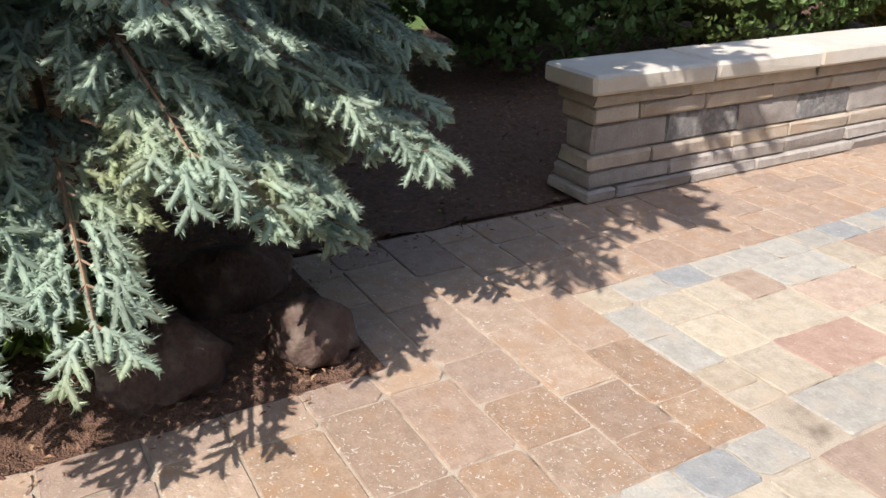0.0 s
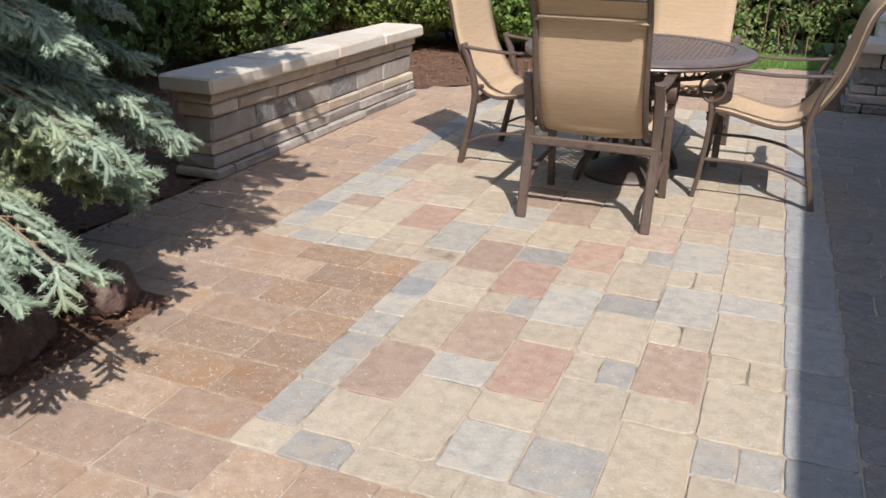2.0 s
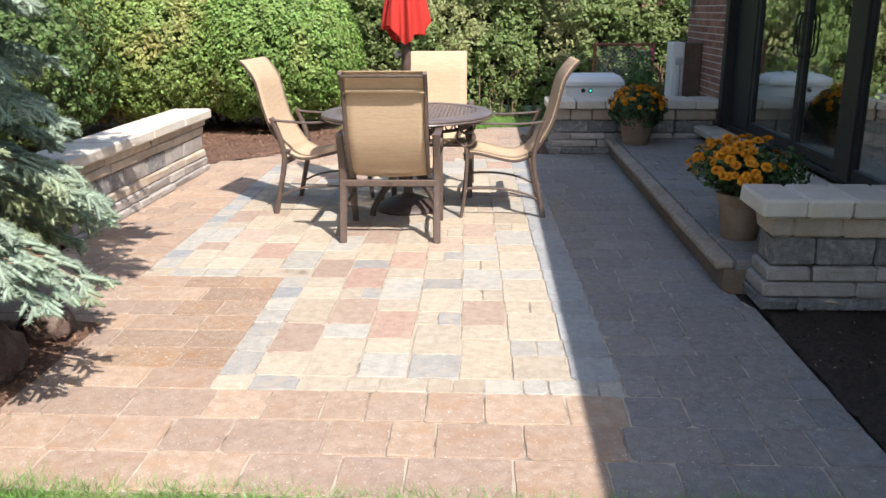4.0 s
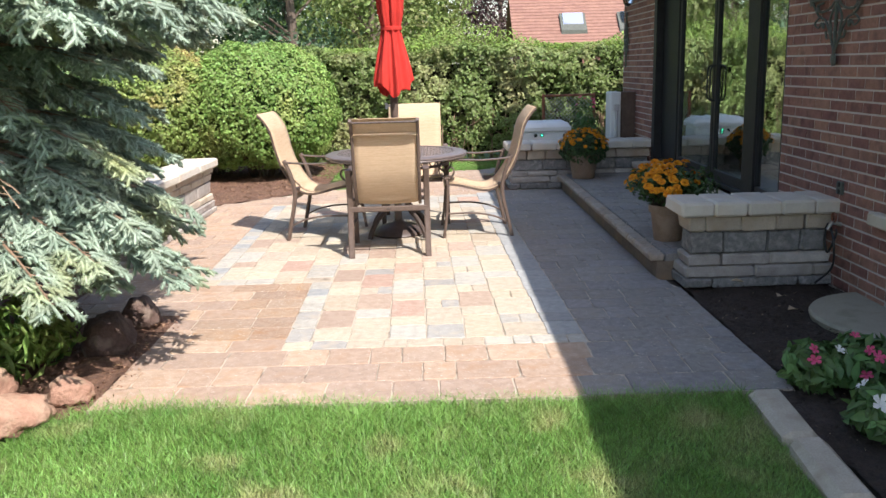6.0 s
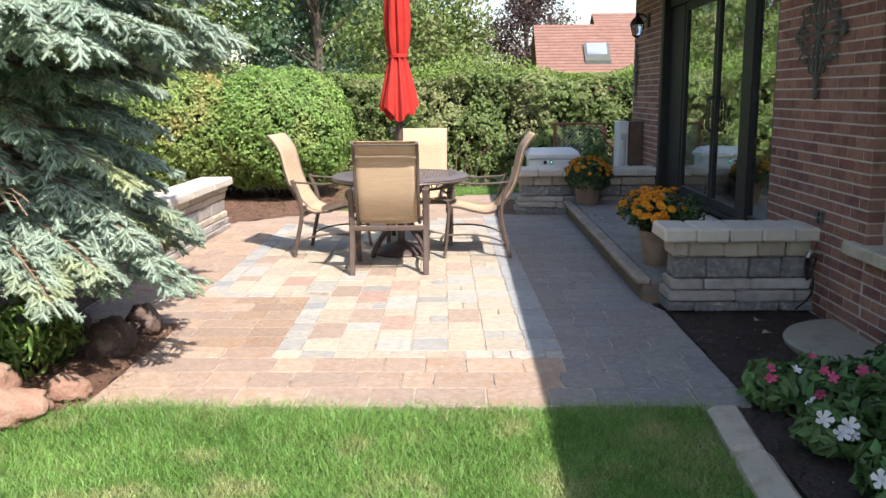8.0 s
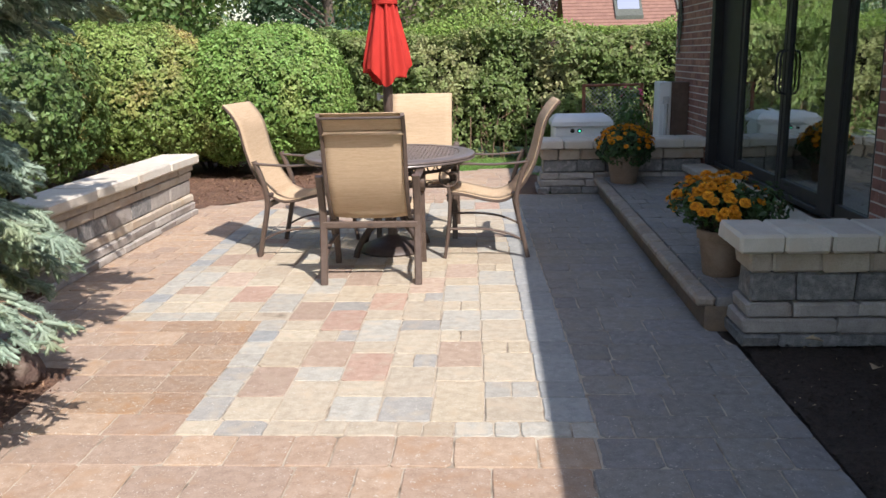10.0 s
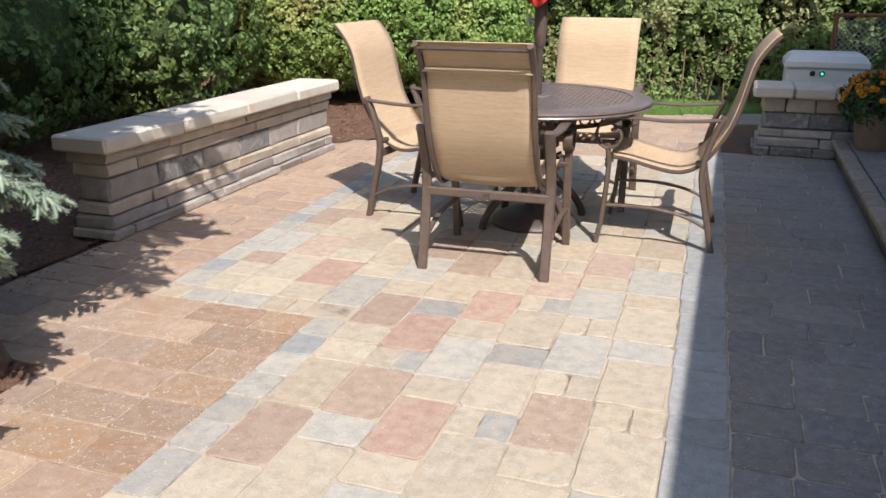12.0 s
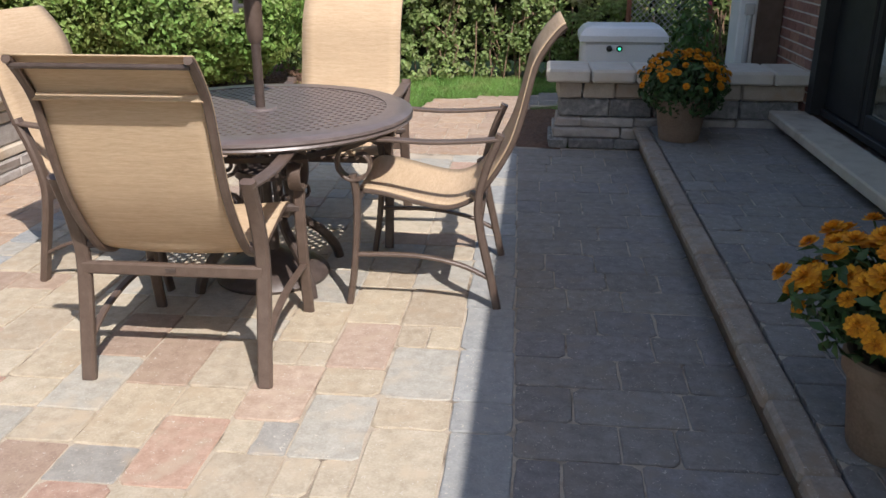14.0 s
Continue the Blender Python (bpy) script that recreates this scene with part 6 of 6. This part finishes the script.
border = tagged(thing("patio_border", "broad border of buff and tan tumbled pavers", "paving"), kind="structure")
border_far = tagged(thing("patio_border", "buff paver border beyond the table", "paving"), kind="structure")
y, row = 1.33, 0
while y < 9.6:
    d = 0.71 / 3 if y < 2.03 else (0.19, 0.21, 0.20)[row % 3]
    ym = y + d / 2
    free, xs = [], np.arange(-2.5, 1.7, 0.002)
    ok = [inside(PATIO, x, ym) and not inside(INLAY, x, ym) for x in xs]
    start = None
    for x, k in list(zip(xs, ok)) + [(1.7, False)]:
        if k and start is None:
            start = x
        if not k and start is not None:
            free.append((start, x))
            start = None
    for a, b in free:
        x = a
        first = True
        while x < b - 0.02:
            ln = pr.choice([0.16, 0.215, 0.215, 0.30, 0.34]) * (0.6 if first and row % 2 else 1)
            first = False
            e = b if b - x - ln < 0.09 else x + ln
            lay(border if y < 5 else border_far, "paver", x, e, y, y + d, pr.choice(["grey", "grey2", "grey"] if x > 0.6 else ["ochre", "ochre2", "ochre"] if y > 2.2 and -1.4 < x and y < 3.42 and x < 0 else ["buff", "buff", "buff2"]), pr)
            x = e
    y += d
    row += 1

# landing: nosing stones and pavers
y = 3.28
while y < 7.48:
    e = min(7.49, y + pr.choice([0.26, 0.3, 0.34]))
    s = Shape().box(-0.05, 0.05, -(e - y) / 2 + 0.0015, (e - y) / 2 - 0.0015, -0.053, 0, 0.014)
    s.v = [(a + pr.uniform(-0.003, 0.003), b, c + pr.uniform(-0.0015, 0.0015)) for a, b, c in s.v]
    part("nosing", s.mesh("nosing", PAVE["nose"]), landing, "", pose(1.471, (y + e) / 2, 0.164))
    y = e
y, row = 3.28, 0
while y < 7.45:
    d = 0.215 if row % 2 else 0.17
    x = 1.523
    first = True
    while x < 2.49:
        e = x + pr.choice([0.16, 0.215, 0.3]) * (0.5 if first and row % 2 else 1)
        first = False
        e = 2.498 if 2.498 - e < 0.08 else e
        lay(landing, "paver", x, min(e, 2.498), y, min(y + d, 7.49), pr.choice(["grey", "grey2", "grey"]), pr, 0.163)
        x = e
    y += d
    row += 1

# bricks of the pier between window and door
bricks_made = {}
for k in range(TOP):
    for a, b in brick_spans(2.376, 3.884, k):
        key = round(b - a, 3)
        if key not in bricks_made:
            s = Shape()
            brick_shape(s, 0, -key / 2, key / 2, 0, BRICK_H)
            bricks_made[key] = s.mesh("brick", M_BRICK)
        part("brick", bricks_made[key], house_wall, "", pose(WX + random.uniform(-0.002, 0.001), (a + b) / 2, k * COURSE))
